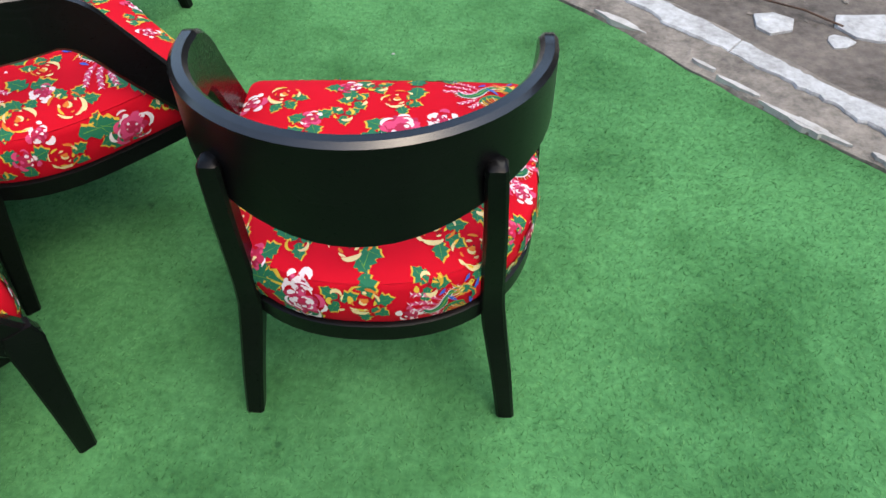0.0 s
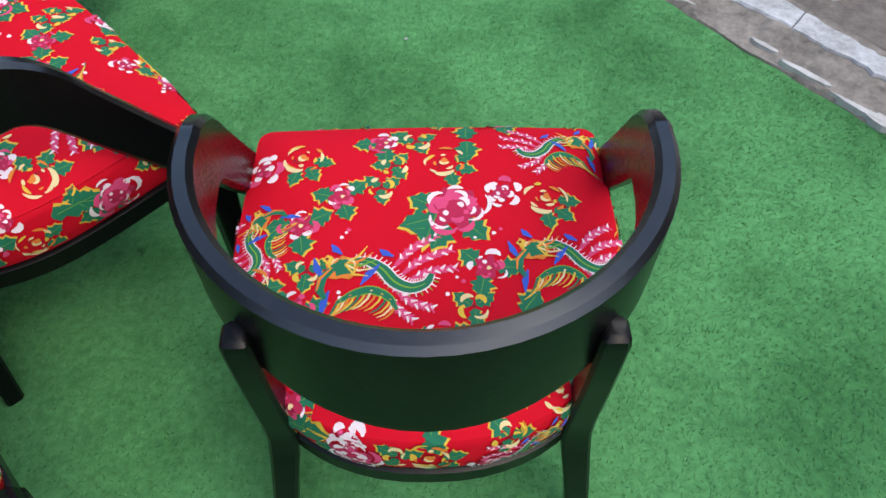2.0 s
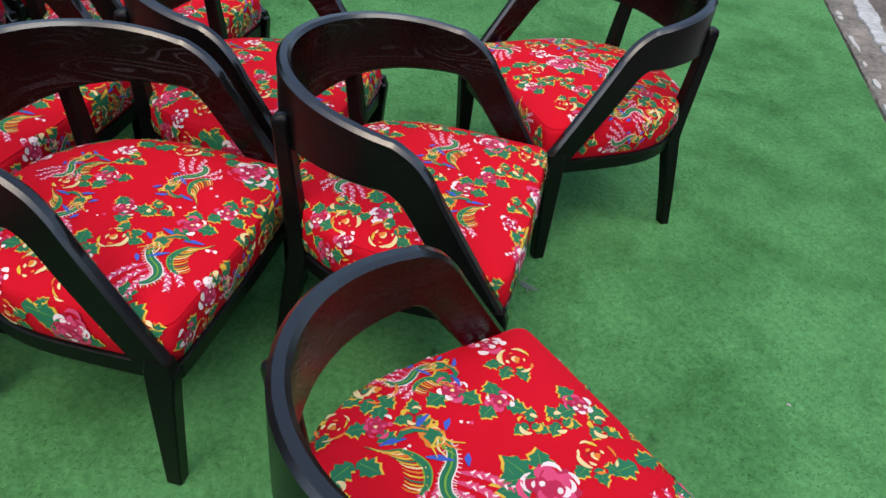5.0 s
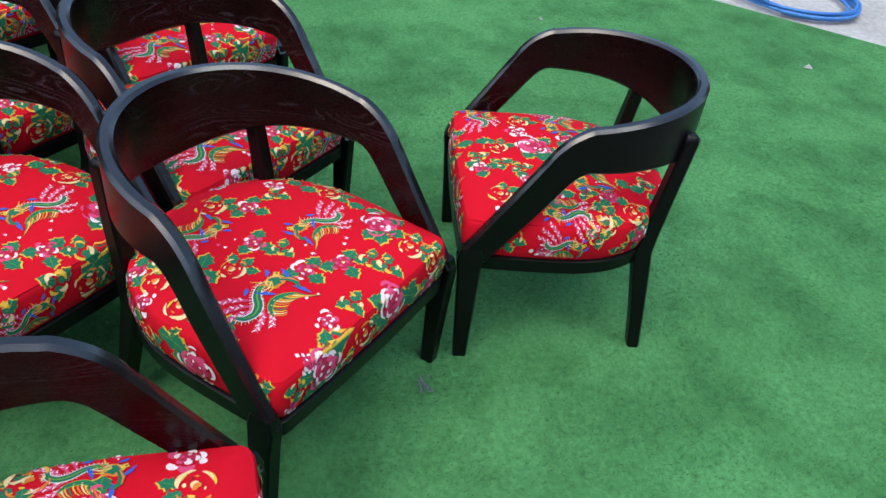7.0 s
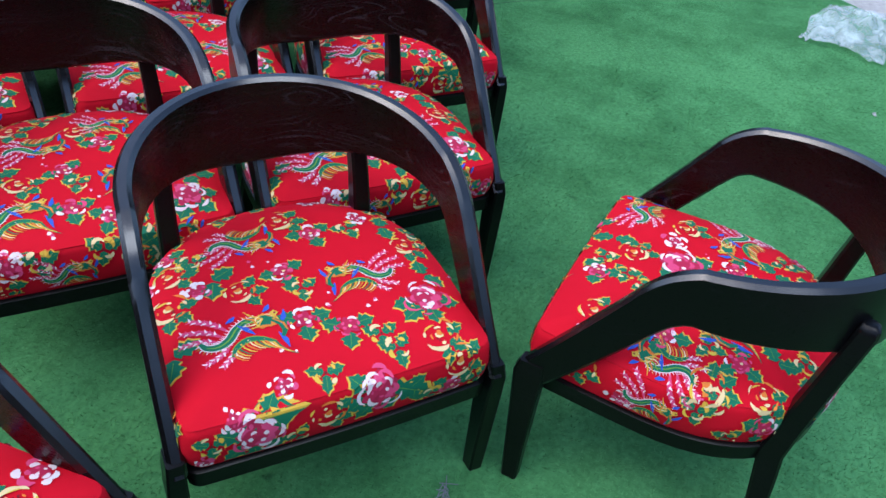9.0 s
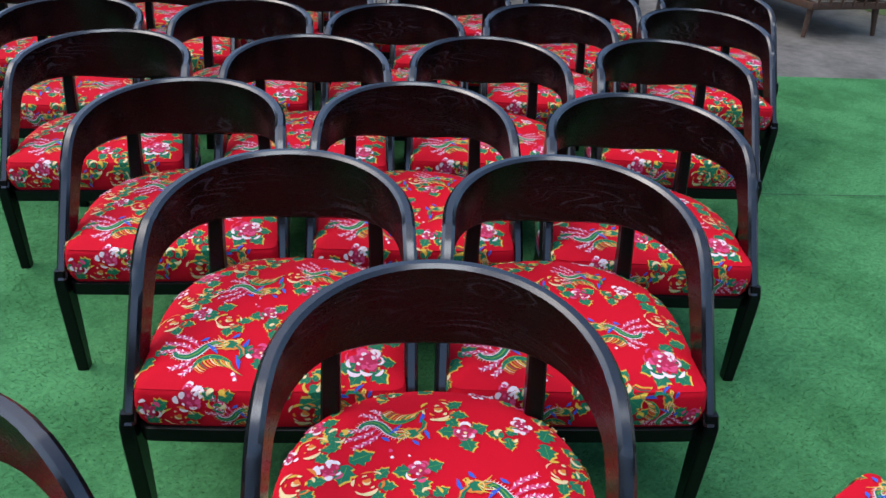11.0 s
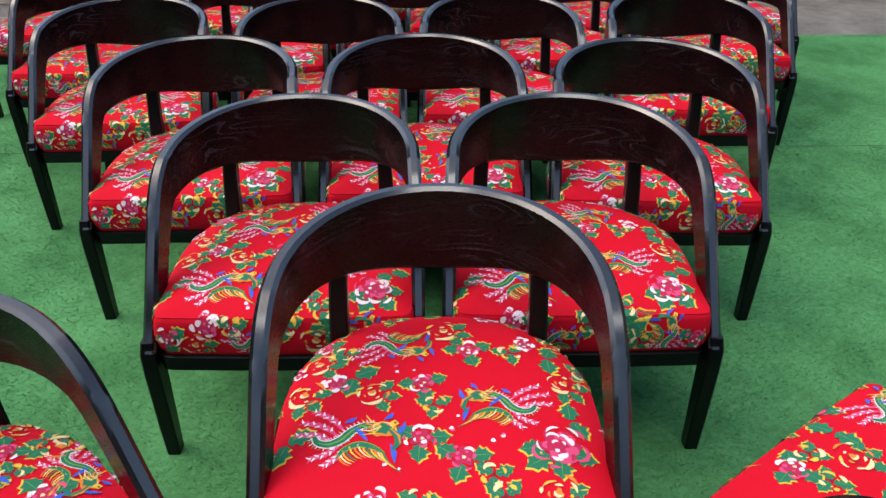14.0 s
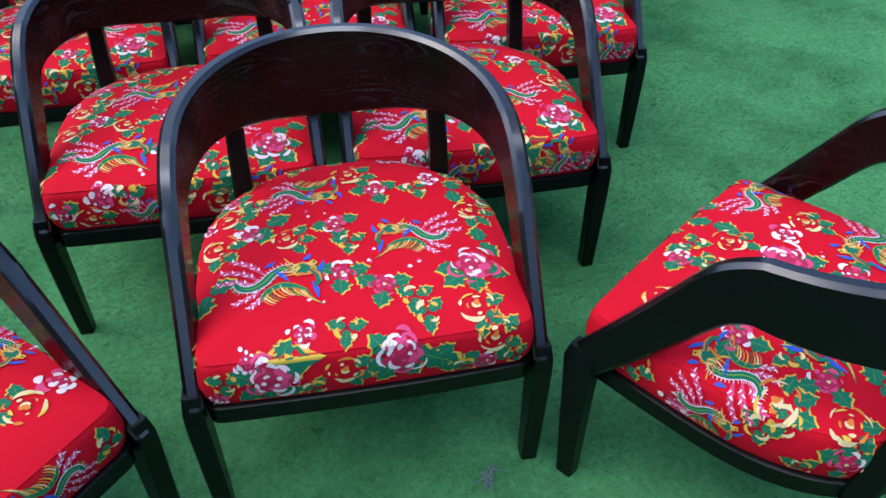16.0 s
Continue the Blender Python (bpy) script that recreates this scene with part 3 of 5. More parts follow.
        for k in range(7):
            a = 30 + 30 * k
            self.arc(0.26 + 0.05 * math.cos(radians(a)), 0.09 + 0.045 * math.sin(radians(a)), 0.05, a - 70, a + 50, 0.014, ("yellow", "cream", "orange")[k % 3], 6, 0.9, 5)
        for k in range(5):
            a = 150 + 22 * k
            self.strip([(0.24, 0.12), (0.24 + 0.12 * math.cos(radians(a)), 0.13 + 0.12 * math.sin(radians(a))), (0.22 + 0.20 * math.cos(radians(a - 14)), 0.14 + 0.19 * math.sin(radians(a - 14)))], 0.014, 0.006, ("yellow", "orange", "lime", "cream", "yellow")[k], 6, 0.010)
        self.strip([(0.32, 0.10), (0.40, 0.02), (0.42, -0.08), (0.38, -0.16)], 0.05, 0.03, "green", 5, 0.03)
        self.strip([(0.33, 0.10), (0.42, 0.01), (0.44, -0.09)], 0.010, 0.010, "orange", 6, 0.014)
        self.blob(0.36, 0.17, 0.040, "yellow", 6, 4, 0.2, 9)
        self.blob(0.37, 0.175, 0.014, "wine", 7, 3, 0.1, 7)

    def leaf_pair(self, rng):
        self.leaf(0.0, 0.05, rng.uniform(40, 80), 0.55, 0.20)
        self.leaf(0.0, -0.05, rng.uniform(250, 300), 0.55, 0.20)

    def big_leaf(self, rng):
        self.leaf(-0.5, 0.0, rng.uniform(-8, 8), 1.0, 0.22)
        self.leaf(-0.1, 0.02, 55, 0.35, 0.12)
        self.leaf(0.0, -0.02, -60, 0.32, 0.12)

    def put(self, rng, kind, x, y, turn, size, flip=1):
        self.place(x, y, turn + rng.uniform(-6, 6), size, flip)
        {"phoenix": self.phoenix, "peony": self.peony, "white_rose": self.white_rose, "gold_rose": self.gold_rose, "small_pink": self.small_pink,
         "gold_bud": self.gold_bud, "dots": self.dots, "leaf_pair": self.leaf_pair, "big_leaf": self.big_leaf}[kind](rng)

    def scatter(self, rng, kind, turn, size, *spots):
        for x, y in spots:
            self.put(rng, kind, x, y, turn + rng.uniform(-25, 25), size * rng.uniform(0.92, 1.08))


def cloth_top(p, rng, dy):
    """The cloth as it lies on the seats that look along the rows: dy, how far it is pulled forward."""
    p.put(rng, "phoenix", 0.148, 0.105 + dy, 180, 0.185)
    p.put(rng, "phoenix", -0.112, 0.025 + dy, 176, 0.165, -1)
    p.put(rng, "phoenix", 0.085, -0.143 + dy, 2, 0.160, -1)
    p.scatter(rng, "peony", 205, 0.105, (-0.202, 0.135 + dy))
    p.scatter(rng, "small_pink", 185, 0.088, (0.032, 0.113 + dy), (-0.038, 0.155 + dy), (0.030, -0.030 + dy), (-0.058, -0.130 + dy))
    p.scatter(rng, "gold_bud", 185, 0.082, (-0.088, 0.190 + dy), (0.010, 0.028 + dy), (0.188, -0.128 + dy), (-0.140, -0.125 + dy))
    p.scatter(rng, "gold_rose", 180, 0.088, (0.122, 0.000 + dy), (0.252, -0.008 + dy), (-0.235, -0.035 + dy), (0.232, -0.098 + dy), (-0.012, -0.196 + dy))
    p.scatter(rng, "white_rose", 180, 0.052, (0.193, -0.036 + dy), (-0.172, -0.162 + dy))
    p.scatter(rng, "leaf_pair", 180, 0.085, (0.264, 0.108 + dy), (-0.235, 0.062 + dy), (-0.212, -0.115 + dy), (0.160, -0.050 + dy))
    p.scatter(rng, "dots", 180, 0.055, (-0.02, 0.075 + dy), (0.075, 0.165 + dy), (-0.10, 0.105 + dy), (0.06, -0.08 + dy))
    if dy < 0.03:
        p.put(rng, "white_rose", 0.108, 0.236, 180, 0.052)
        p.put(rng, "gold_rose", -0.190, 0.228, 180, 0.088)
        p.scatter(rng, "gold_bud", 185, 0.082, (0.035, 0.236), (-0.105, 0.228))


def cloth_front(p, rng):
    """The foremost seat, with a strip of its own below the front seam."""
    cloth_top(p, rng, 0.0)
    f = CF
    p.put(rng, "peony", 0.172, f + 0.048, 190, 0.105)
    p.put(rng, "peony", -0.045, f + 0.030, 170, 0.100)
    p.put(rng, "big_leaf", 0.140, f + 0.012, 175, 0.120)
    p.put(rng, "big_leaf", -0.120, f + 0.045, 160, 0.105)
    p.scatter(rng, "gold_rose", 180, 0.085, (0.045, f + 0.045), (-0.215, f + 0.018))
    p.scatter(rng, "gold_bud", 180, 0.080, (0.245, f + 0.035), (-0.160, f + 0.078), (0.100, f + 0.080), (-0.255, f + 0.070))
    p.scatter(rng, "white_rose", 180, 0.052, (0.200, f + 0.004), (0.268, f + 0.078))
    p.put(rng, "small_pink", -0.20, f + 0.070, 170, 0.085)


def cloth_row(p, rng):
    """The same cloth pulled forward a hand's width, so that another strip shows in front."""
    cloth_top(p, rng, 0.062)
    p.put(rng, "phoenix", -0.075, -0.160, 165, 0.140)
    p.scatter(rng, "gold_rose", 180, 0.088, (0.13, -0.190))
    p.scatter(rng, "small_pink", 180, 0.090, (0.20, -0.145))
    p.scatter(rng, "gold_bud", 180, 0.080, (0.055, -0.225))
    f = CF
    p.put(rng, "white_rose", 0.165, f + 0.020, 180, 0.068)
    p.put(rng, "phoenix", 0.065, f + 0.062, 178, 0.125)
    p.put(rng, "phoenix", -0.190, f + 0.052, 100, 0.125, -1)
    p.scatter(rng, "gold_rose", 180, 0.090, (0.195, f + 0.070), (-0.075, f + 0.060))
    p.scatter(rng, "gold_bud", 180, 0.085, (-0.010, f + 0.022), (0.110, f + 0.024), (-0.130, f + 0.072))
    p.scatter(rng, "small_pink", 180, 0.088, (0.258, f + 0.050), (-0.255, f + 0.060))
    p.put(rng, "big_leaf", -0.110, f + 0.018, 200, 0.100)


def cloth_turned(p, rng):
    """The cloth of the two chairs that look out of the rows."""
    p.put(rng, "phoenix", -0.070, -0.055, 6, 0.200, -1)
    p.put(rng, "phoenix", 0.205, -0.022, 0, 0.180, -1)
    p.put(rng, "phoenix", -0.255, 0.015, 75, 0.150)
    p.put(rng, "phoenix", 0.205, 0.200, 0, 0.155)
    p.put(rng, "peony", 0.036, 0.062, 10, 0.118)
    p.put(rng, "big_leaf", 0.000, 0.030, 240, 0.080)
    p.scatter(rng, "white_rose", 0, 0.058, (0.115, 0.100), (-0.264, 0.165))
    p.scatter(rng, "gold_rose", 0, 0.088, (-0.200, 0.175), (0.028, 0.163), (0.182, 0.085), (-0.262, -0.068), (-0.022, -0.225), (0.112, -0.190))
    p.scatter(rng, "small_pink", 0, 0.090, (-0.132, 0.094), (-0.192, 0.040), (-0.069, 0.215), (-0.186, -0.106), (0.086, -0.042))
    p.scatter(rng, "gold_bud", 0, 0.080, (-0.054, 0.160), (-0.072, 0.112), (-0.018, 0.220), (-0.174, -0.042), (0.064, -0.106), (-0.110, -0.215), (0.185, -0.130))
    p.scatter(rng, "leaf_pair", 0, 0.080, (0.064, 0.222), (0.130, -0.118), (-0.140, -0.165))
    p.put(rng, "small_pink", 0.020, -0.160, 0, 0.085)
    p.scatter(rng, "dots", 0, 0.050, (-0.11, 0.03), (0.03, -0.07), (-0.13, -0.10), (0.09, 0.02))
    f = CF
    p.put(rng, "peony", 0.130, f + 0.045, 10, 0.105)
    p.put(rng, "phoenix", -0.150, f + 0.050, 0, 0.130)
    p.scatter(rng, "gold_rose", 0, 0.085, (0.000, f + 0.045), (0.235, f + 0.040))
    p.scatter(rng, "gold_bud", 0, 0.080, (-0.060, f + 0.055), (0.065, f + 0.060), (-0.250, f + 0.045), (0.19, f + 0.08))


def round_the_flanks(p, rng):
    """Motifs on the side strip along both flanks and round the back."""
    steps = itertools.cycle((("gold_rose", 0.034, 0.088), ("white_rose", 0.070, 0.055), ("phoenix", 0.052, 0.135), ("gold_bud", 0.024, 0.080), ("gold_bud", 0.078, 0.078), ("small_pink", 0.045, 0.090),
                             ("gold_rose", 0.060, 0.090), ("big_leaf", 0.022, 0.090), ("peony", 0.056, 0.100), ("gold_bud", 0.030, 0.080)))
    gaps = {"phoenix": 0.062, "peony": 0.056, "gold_rose": 0.046}
    run, last, need = 0.0, OUT[19], 0.02
    for x, y in OUT[19:]:
        run += math.hypot(x - last[0], y - last[1])
        last = (x, y)
        if run > need:
            run = 0.0
            kind, d, size = next(steps)
            need = gaps.get(kind, 0.035)
            n = Vector((x, y - 0.03)).normalized()
            p.put(rng, kind, x + n.x * d, y + n.y * d, math.degrees(math.atan2(n.y, n.x)) + 90 + rng.uniform(-20, 20), size)
    # smaller ones that straddle the seam at the back
    small = itertools.cycle((("gold_bud", 0.080), ("gold_rose", 0.080), ("small_pink", 0.082), ("white_rose", 0.050), ("leaf_pair", 0.075)))
    for x, y in OUT[26:58:3]:
        if y < -0.06:
            kind, size = next(small)
            n = Vector((x, y - 0.03)).normalized()
            d = rng.uniform(-0.022, 0.010)
            p.put(rng, kind, x + n.x * d, y + n.y * d, math.degrees(math.atan2(n.y, n.x)) + 90 + rng.uniform(-30, 30), size)


def print_mesh(cloth, seed):
    rng = random.Random(seed)
    p = Print()
    cloth(p, rng)
    round_the_flanks(p, rng)
    me = bpy.data.meshes.new("fabric_print")
    me.from_pydata(p.verts, [], p.faces)
    for k in INK_ORDER:
        me.materials.append(INKS[k])
    me.polygons.foreach_set("material_index", p.inks)
    me.update()
    return me


def chair_parts(root, layout, seed):
    b = part("cushion", cushion_bm(), M_RED, root, "red cotton seat cushion printed with flowers and phoenixes")
    pr = new("fabric_print", print_mesh(layout, seed))
    pr.parent = b
    part("back_band", bow_bm(), [M_WOOD, M_REDBOUNCE, M_RIM], root, "bent black-stained wood back running into both arms")
    bm = bmesh.new()
    lo = [(x * 1.01, y * 1.01, 0.277) for x, y in OUT]
    hi = [(x * 1.012, y * 1.012, 0.313) for x, y in OUT]
    loft(bm, [[(x * 0.985, y * 0.985, 0.275) for x, y in OUT], lo, hi, [(x * 0.985, y * 0.985, 0.317) for x, y in OUT]])
    part("seat_rail", bm, M_WOOD, root)
    for s_ in (1, -1):
        bm = bmesh.new()
        bar(bm, [((s_ * 0.309, 0.240, 0.0), 0.0165, 0.018), ((s_ * 0.309, 0.243, 0.1), 0.018, 0.021), ((s_ * 0.308, 0.248, 0.27), 0.0180, 0.028), ((s_ * 0.306, 0.250, 0.325), 0.0164, 0.032), ((s_ * 0.304, 0.248, 0.355), 0.0145, 0.025)], 0.004)
        part("front_leg", bm, M_WOOD, root)
        bm = bmesh.new()
        st = [((0.250, -0.258, 0.0), 0.0175, 0.0165), ((0.236, -0.243, 0.12), 0.0195, 0.019), ((0.217, -0.224, 0.255), 0.0215, 0.023), ((0.212, -0.216, 0.305), 0.0215, 0.024), ((0.210, -0.222, 0.36), 0.0205, 0.022), ((0.208, -0.238, 0.50), 0.019, 0.0195), ((0.203, -0.254, 0.628), 0.0175, 0.018), ((0.203, -0.254, 0.640), 0.0160, 0.0165), ((0.203, -0.252, 0.646), 0.0115, 0.0120)]
        bar(bm, [((s_ * c[0], c[1], c[2]), a, b_) for c, a, b_ in st], 0.005)
        part("back_leg", bm, M_WOOD, root)
    return root


LABEL = "black-stained wooden tub armchair with red floral cushion on green turf"
GROUP = "red floral armchairs in rows"
chair = chair_parts(empty("armchair", pose(-0.681, 1.610, 0, 0, 0, -42.3), LABEL, "armchair", GROUP), cloth_front, 3)
chair_row = chair_parts(empty("armchair", pose(-0.798, 0.968, 0, 0, 0, -41.9), LABEL, "armchair", GROUP), cloth_row, 5)
chair_back = chair_parts(empty("armchair", pose(0.130, 1.332, 0, 0, 0, 4.4), "black-stained wooden tub armchair turned away from the rows, red floral cushion", "armchair", GROUP), cloth_turned, 8)
chair_side = copy_thing(chair_back, pose(-1.042, 2.357, 0, 0, 0, 173.1))
tagged(chair_side, "black-stained wooden tub armchair facing sideways beside the rows, red floral cushion")
CHAIRS = [
    [(-1.299, 1.413, -42.4)],
    [(-0.913, 0.282, -39.1), (-1.438, 0.723, -41.3), (-1.914, 1.224, -43.9)],
    [(-0.994, -0.433, -37.9), (-1.538, 0.035, -40.2), (-2.080, 0.438, -42.4), (-2.647, 0.880, -43.5)],
    [(-1.122, -1.078, -39.7), (-1.705, -0.673, -40.4), (-2.189, -0.222, -41.3), (-2.782, 0.161, -42.8), (-3.347, 0.627, -43.4)],
    [(-1.201, -1.829, -39.3), (-1.814, -1.479, -40.0), (-2.306, -0.990, -40.9), (-2.847, -0.533, -41.8), (-3.358, -0.091, -43.0), (-3.964, 0.349, -43.3)],
    [(-1.950, -2.162, -38.7), (-2.496, -1.677, -40.0), (-2.971, -1.210, -40.8), (-3.547, -0.785, -42.5), (-4.131, -0.405, -43.8)],
    [(-3.166, -2.003, -38.8), (-3.718, -1.563, -44.0)],
]
for row in CHAIRS:
    for x, y, turn in row:
        copy_thing(chair_row, pose(x, y, 0, 0, 0, turn))


# ---- yard edges ----
def uv_pose(u, v, z=0.0, turn=0.0):
    p = W(u, v, z)
    return pose(p.x, p.y, p.z, 0, 0, UV_TURN + turn)


def kerb_bend(u):
    t = min(1.0, max(0.0, u + 1.4))
    return -0.070 * t * t * (3 - 2 * t)


def rough_strip(name, u0, u1, prof, mat, step, seed, label, category, parent=None):
    """A long uneven strip along U with the profile (v, z), jittered station by station."""
    bm = bmesh.new()
    rng = random.Random(seed)
    n = int((u1 - u0) / step)
    rows = []
    for i in range(n + 1):
        u = u0 + (u1 - u0) * i / n
        row = []
        for k, (v, z) in enumerate(prof):
            w = noise.noise(Vector((u * 2.3, k * 5.1, seed))) * 0.022 + noise.noise(Vector((u * 11, k * 3.7, seed))) * 0.010
            h = noise.noise(Vector((u * 6.0, k * 2.1, seed + 4))) * 0.008
            row.append(bm.verts.new(W(u, v + w + kerb_bend(u), max(z + h, 0.001) if z > 0 else z)))
        rows.append(row)
    for a, b in zip(rows[:-1], rows[1:]):
        for k in range(len(prof) - 1):
            bm.faces.new((a[k], b[k], b[k + 1], a[k + 1]))
    ob = part(name, bm, mat, parent)
    return tagged(ob, label, category, "", "structure") if parent is None else ob


kerb = rough_strip("kerb", -9.0, 6.0, [(2.412, -0.03), (2.415, 0.008), (2.44, 0.016), (2.50, 0.018), (2.56, 0.022), (2.62, 0.020), (2.68, 0.010), (2.74, -0.03)], M_KERB, 0.05, 3, "worn grey concrete kerb edging the turf, chipped", "kerb")
patches = random.Random(5)
u = -8.5
while u < 5.0:
    length = patches.uniform(0.16, 0.62)
    n = max(6, int(length / 0.022))
    lift = patches.uniform(0.030, 0.036)
    near, far = [], []
    for k in range(n + 1):
        q = u + length * k / n
        skew = 0.03 * noise.noise(Vector((q * 40, 1, 1)))
        mid = 2.600 + kerb_bend(q) + 0.034 * noise.noise(Vector((q * 1.3, 7, 0)))
        width = 0.044 + 0.036 * noise.noise(Vector((q * 2.6, 2, 3)))
        near.append((q + skew * 0.3, mid - width - 0.026 * noise.noise(Vector((q * 12, 4, 0))) - 0.010 * noise.noise(Vector((q * 45, 4, 2)))))
        far.append((q - skew * 0.3, mid + width + 0.012 * noise.noise(Vector((q * 13, 9, 0))) + 0.008 * noise.noise(Vector((q * 40, 9, 2)))))
    edge = near + far[::-1]
    cu, cv = u + length / 2, 2.60 + kerb_bend(u + length / 2)
    bm = bmesh.new()
    loft(bm, [[W(x, y, 0.004) for x, y in edge], [W(x, y, lift - 0.006) for x, y in edge], [W(x + (cu - x) * 0.012, y + (cv - y) * 0.07, lift + 0.002 * noise.noise(Vector((x * 9, y * 9, 0)))) for x, y in edge]])
    part("cement_patch", bm, M_CEMENT, kerb, smooth=False)
    u += length + (patches.uniform(0.001, 0.005) if patches.random() < 0.8 else 0.05)
# lower crumbled cement along the turf's edge
for k in range(46):
    uu = patches.uniform(-5.5, 2.5)
    bm = bmesh.new()
    run = patches.uniform(0.03, 0.11)
    deep = patches.uniform(0.008, 0.022)
    pts = [W(uu + run * math.cos(t) * patches.uniform(0.7, 1.1), 2.436 + kerb_bend(uu) + 0.02 * noise.noise(Vector((uu * 3, 1, 6))) + deep * patches.uniform(0.7, 1.25) * math.sin(t), 0.021 + 0.0001 * k) for t in (2 * math.pi * i / 17 for i in range(17))]
    loft(bm, [[p - Vector((0, 0, 0.02)) for p in pts], pts])
    part("cement_patch", bm, M_PALE, kerb, smooth=False)


def stones(name, spots, mat, label, category):
    """Irregular chips, joined into one object."""
    bm = bmesh.new()
    rng = random.Random(21)
    for u, v, r, flat in spots:
        n = rng.randint(5, 8)
        ring = [(r * rng.uniform(0.6, 1.15) * math.cos(2 * math.pi * i / n), r * rng.uniform(0.6, 1.15) * math.sin(2 * math.pi * i / n)) for i in range(n)]
        h = r * flat
        loft(bm, [[W(u + x, v + y, -0.032) for x, y in ring], [W(u + x, v + y, -0.03 + h * 0.7) for x, y in ring], [W(u + x * 0.7, v + y * 0.7, -0.03 + h * rng.uniform(0.8, 1.2)) for x, y in ring]])
    return tagged(part(name, bm, mat, smooth=False), label, category, "", "stuff")


rs = random.Random(31)
stones("rubble", [(rs.uniform(-5, 3), 2.78 + abs(rs.gauss(0, 0.55)), rs.choice((0.003, 0.005, 0.006, 0.009, 0.014)) * rs.uniform(0.7, 1.4), rs.uniform(0.3, 0.8)) for _ in range(520)], M_KERB, "pale cement chips and pebbles scattered over dirt", "rubble")
stones("broken_slabs", [(-0.83, 2.86, 0.075, 0.18), (-0.60, 3.06, 0.11, 0.12), (-0.40, 3.25, 0.15, 0.10), (-0.62, 2.92, 0.05, 0.15), (-1.22, 2.80, 0.06, 0.3), (0.0, 3.15, 0.2, 0.08), (-1.9, 3.1, 0.12, 0.1), (-2.6, 2.95, 0.16, 0.1), (-3.4, 3.2, 0.2, 0.08)], M_CEMENT, "broken pale cement slabs lying in the dirt", "rubble")
bm = bmesh.new()
tube(bm, [W(-0.98, 2.95, -0.015), W(-0.80, 2.98, -0.005), W(-0.66, 3.0, -0.018)], 0.004, 6)
tagged(part("twig", bm, M_DARKWOOD), "thin dry grey twig lying on the dirt", "twig")


def leaf_litter(name, spots, mat, label):
    bm = bmesh.new()
    rng = random.Random(41)
    for u, v, r, z in spots:
        a = rng.uniform(0, 6.28)
        c = W(u, v, z)
        pts = []
        for t, w in ((-1, 0), (-0.4, 0.35), (0.2, 0.42), (1, 0), (0.2, -0.42), (-0.4, -0.35)):
            x, y = r * t, r * w
            pts.append(bm.verts.new(c + Vector((x * math.cos(a) - y * math.sin(a), x * math.sin(a) + y * math.cos(a), rng.uniform(0, r * 0.35)))))
        bm.faces.new(pts)
    return tagged(part(name, bm, mat, smooth=False), label, "leaves", "", "stuff")


leaf_litter("fallen_leaves", [(rs.uniform(1.3, 4.5), rs.uniform(-6.6, -3.6), rs.uniform(0.03, 0.06), -0.024) for _ in range(110)] + [(rs.uniform(-1.6, 1.5), rs.uniform(2.8, 3.6), 0.03, -0.024) for _ in range(12)], M_LEAF, "dry yellow-brown leaves fallen on the dirt")

# scraps on the turf
for uu, vv, r, turn in ((-0.0, 0.0, 0.006, 20), (-4.84, 1.50, 0.022, 60), (-4.40, 0.15, 0.014, 10)):
    c = W(uu, vv) if r != 0.006 else Vector((-0.009, 2.345, 0))
    bm = bmesh.new()
    a = [bm.verts.new(Vector((r * x, r * y, 0.006 + r * z))) for x, y, z in ((-1, -0.6, 0), (1, -0.4, 0.1), (0.9, 0.5, 0.0), (-0.2, 0.1, 0.9), (-0.8, 0.6, 0.1))]
    bm.faces.new((a[0], a[1], a[3]))
    bm.faces.new((a[1], a[2], a[3]))
    bm.faces.new((a[2], a[4], a[3]))
    bm.faces.new((a[4], a[0], a[3]))
    tagged(part("paper_scrap", bm, M_CEMENT, smooth=False, m=pose(c.x, c.y, 0, 0, 0, turn)), "small crumpled white paper scrap on the turf", "litter")

# a tangle of dark thread left on the turf
tangle = random.Random(17)
bm = bmesh.new()
for k in range(7):
    a = tangle.uniform(0, 6.28)
    knots = [(tangle.gauss(0, 0.014) + 0.014 * math.cos(a) * q, tangle.gauss(0, 0.009) + 0.010 * math.sin(a) * q, 0.007 + tangle.uniform(0, 0.006)) for q in (-1, -0.3, 0.4, 1)]
    tube(bm, smooth_line(knots, 14), 0.0011, 5)
tagged(part("thread_tangle", bm, M_JACKET, m=pose(-0.650, 1.969, 0, 0, 0, 20)), "small tangle of grey thread lying on the turf", "litter")

# the carpet's joints
for v0, ua, ub in ((-1.42, -5.56, 4.5),):
    rough = bmesh.new()
    n = 160
    prev = None
    for i in range(n + 1):
        uu = ua + (ub - ua) * i / n
        w = 0.003 + 0.003 * noise.noise(Vector((uu * 3, 0, 2)))
        off = 0.012 * noise.noise(Vector((uu * 1.5, 3, 0)))
        row = [rough.verts.new(W(uu, v0 + off - w, 0.009)), rough.verts.new(W(uu, v0 + off + w, 0.009))]
        if prev:
            rough.faces.new((prev[0], row[0], row[1], prev[1]))
        prev = row
    tagged(part("turf_seam", rough, M_SEAM), "dark open joint between two turf strips", "seam", "", "structure")

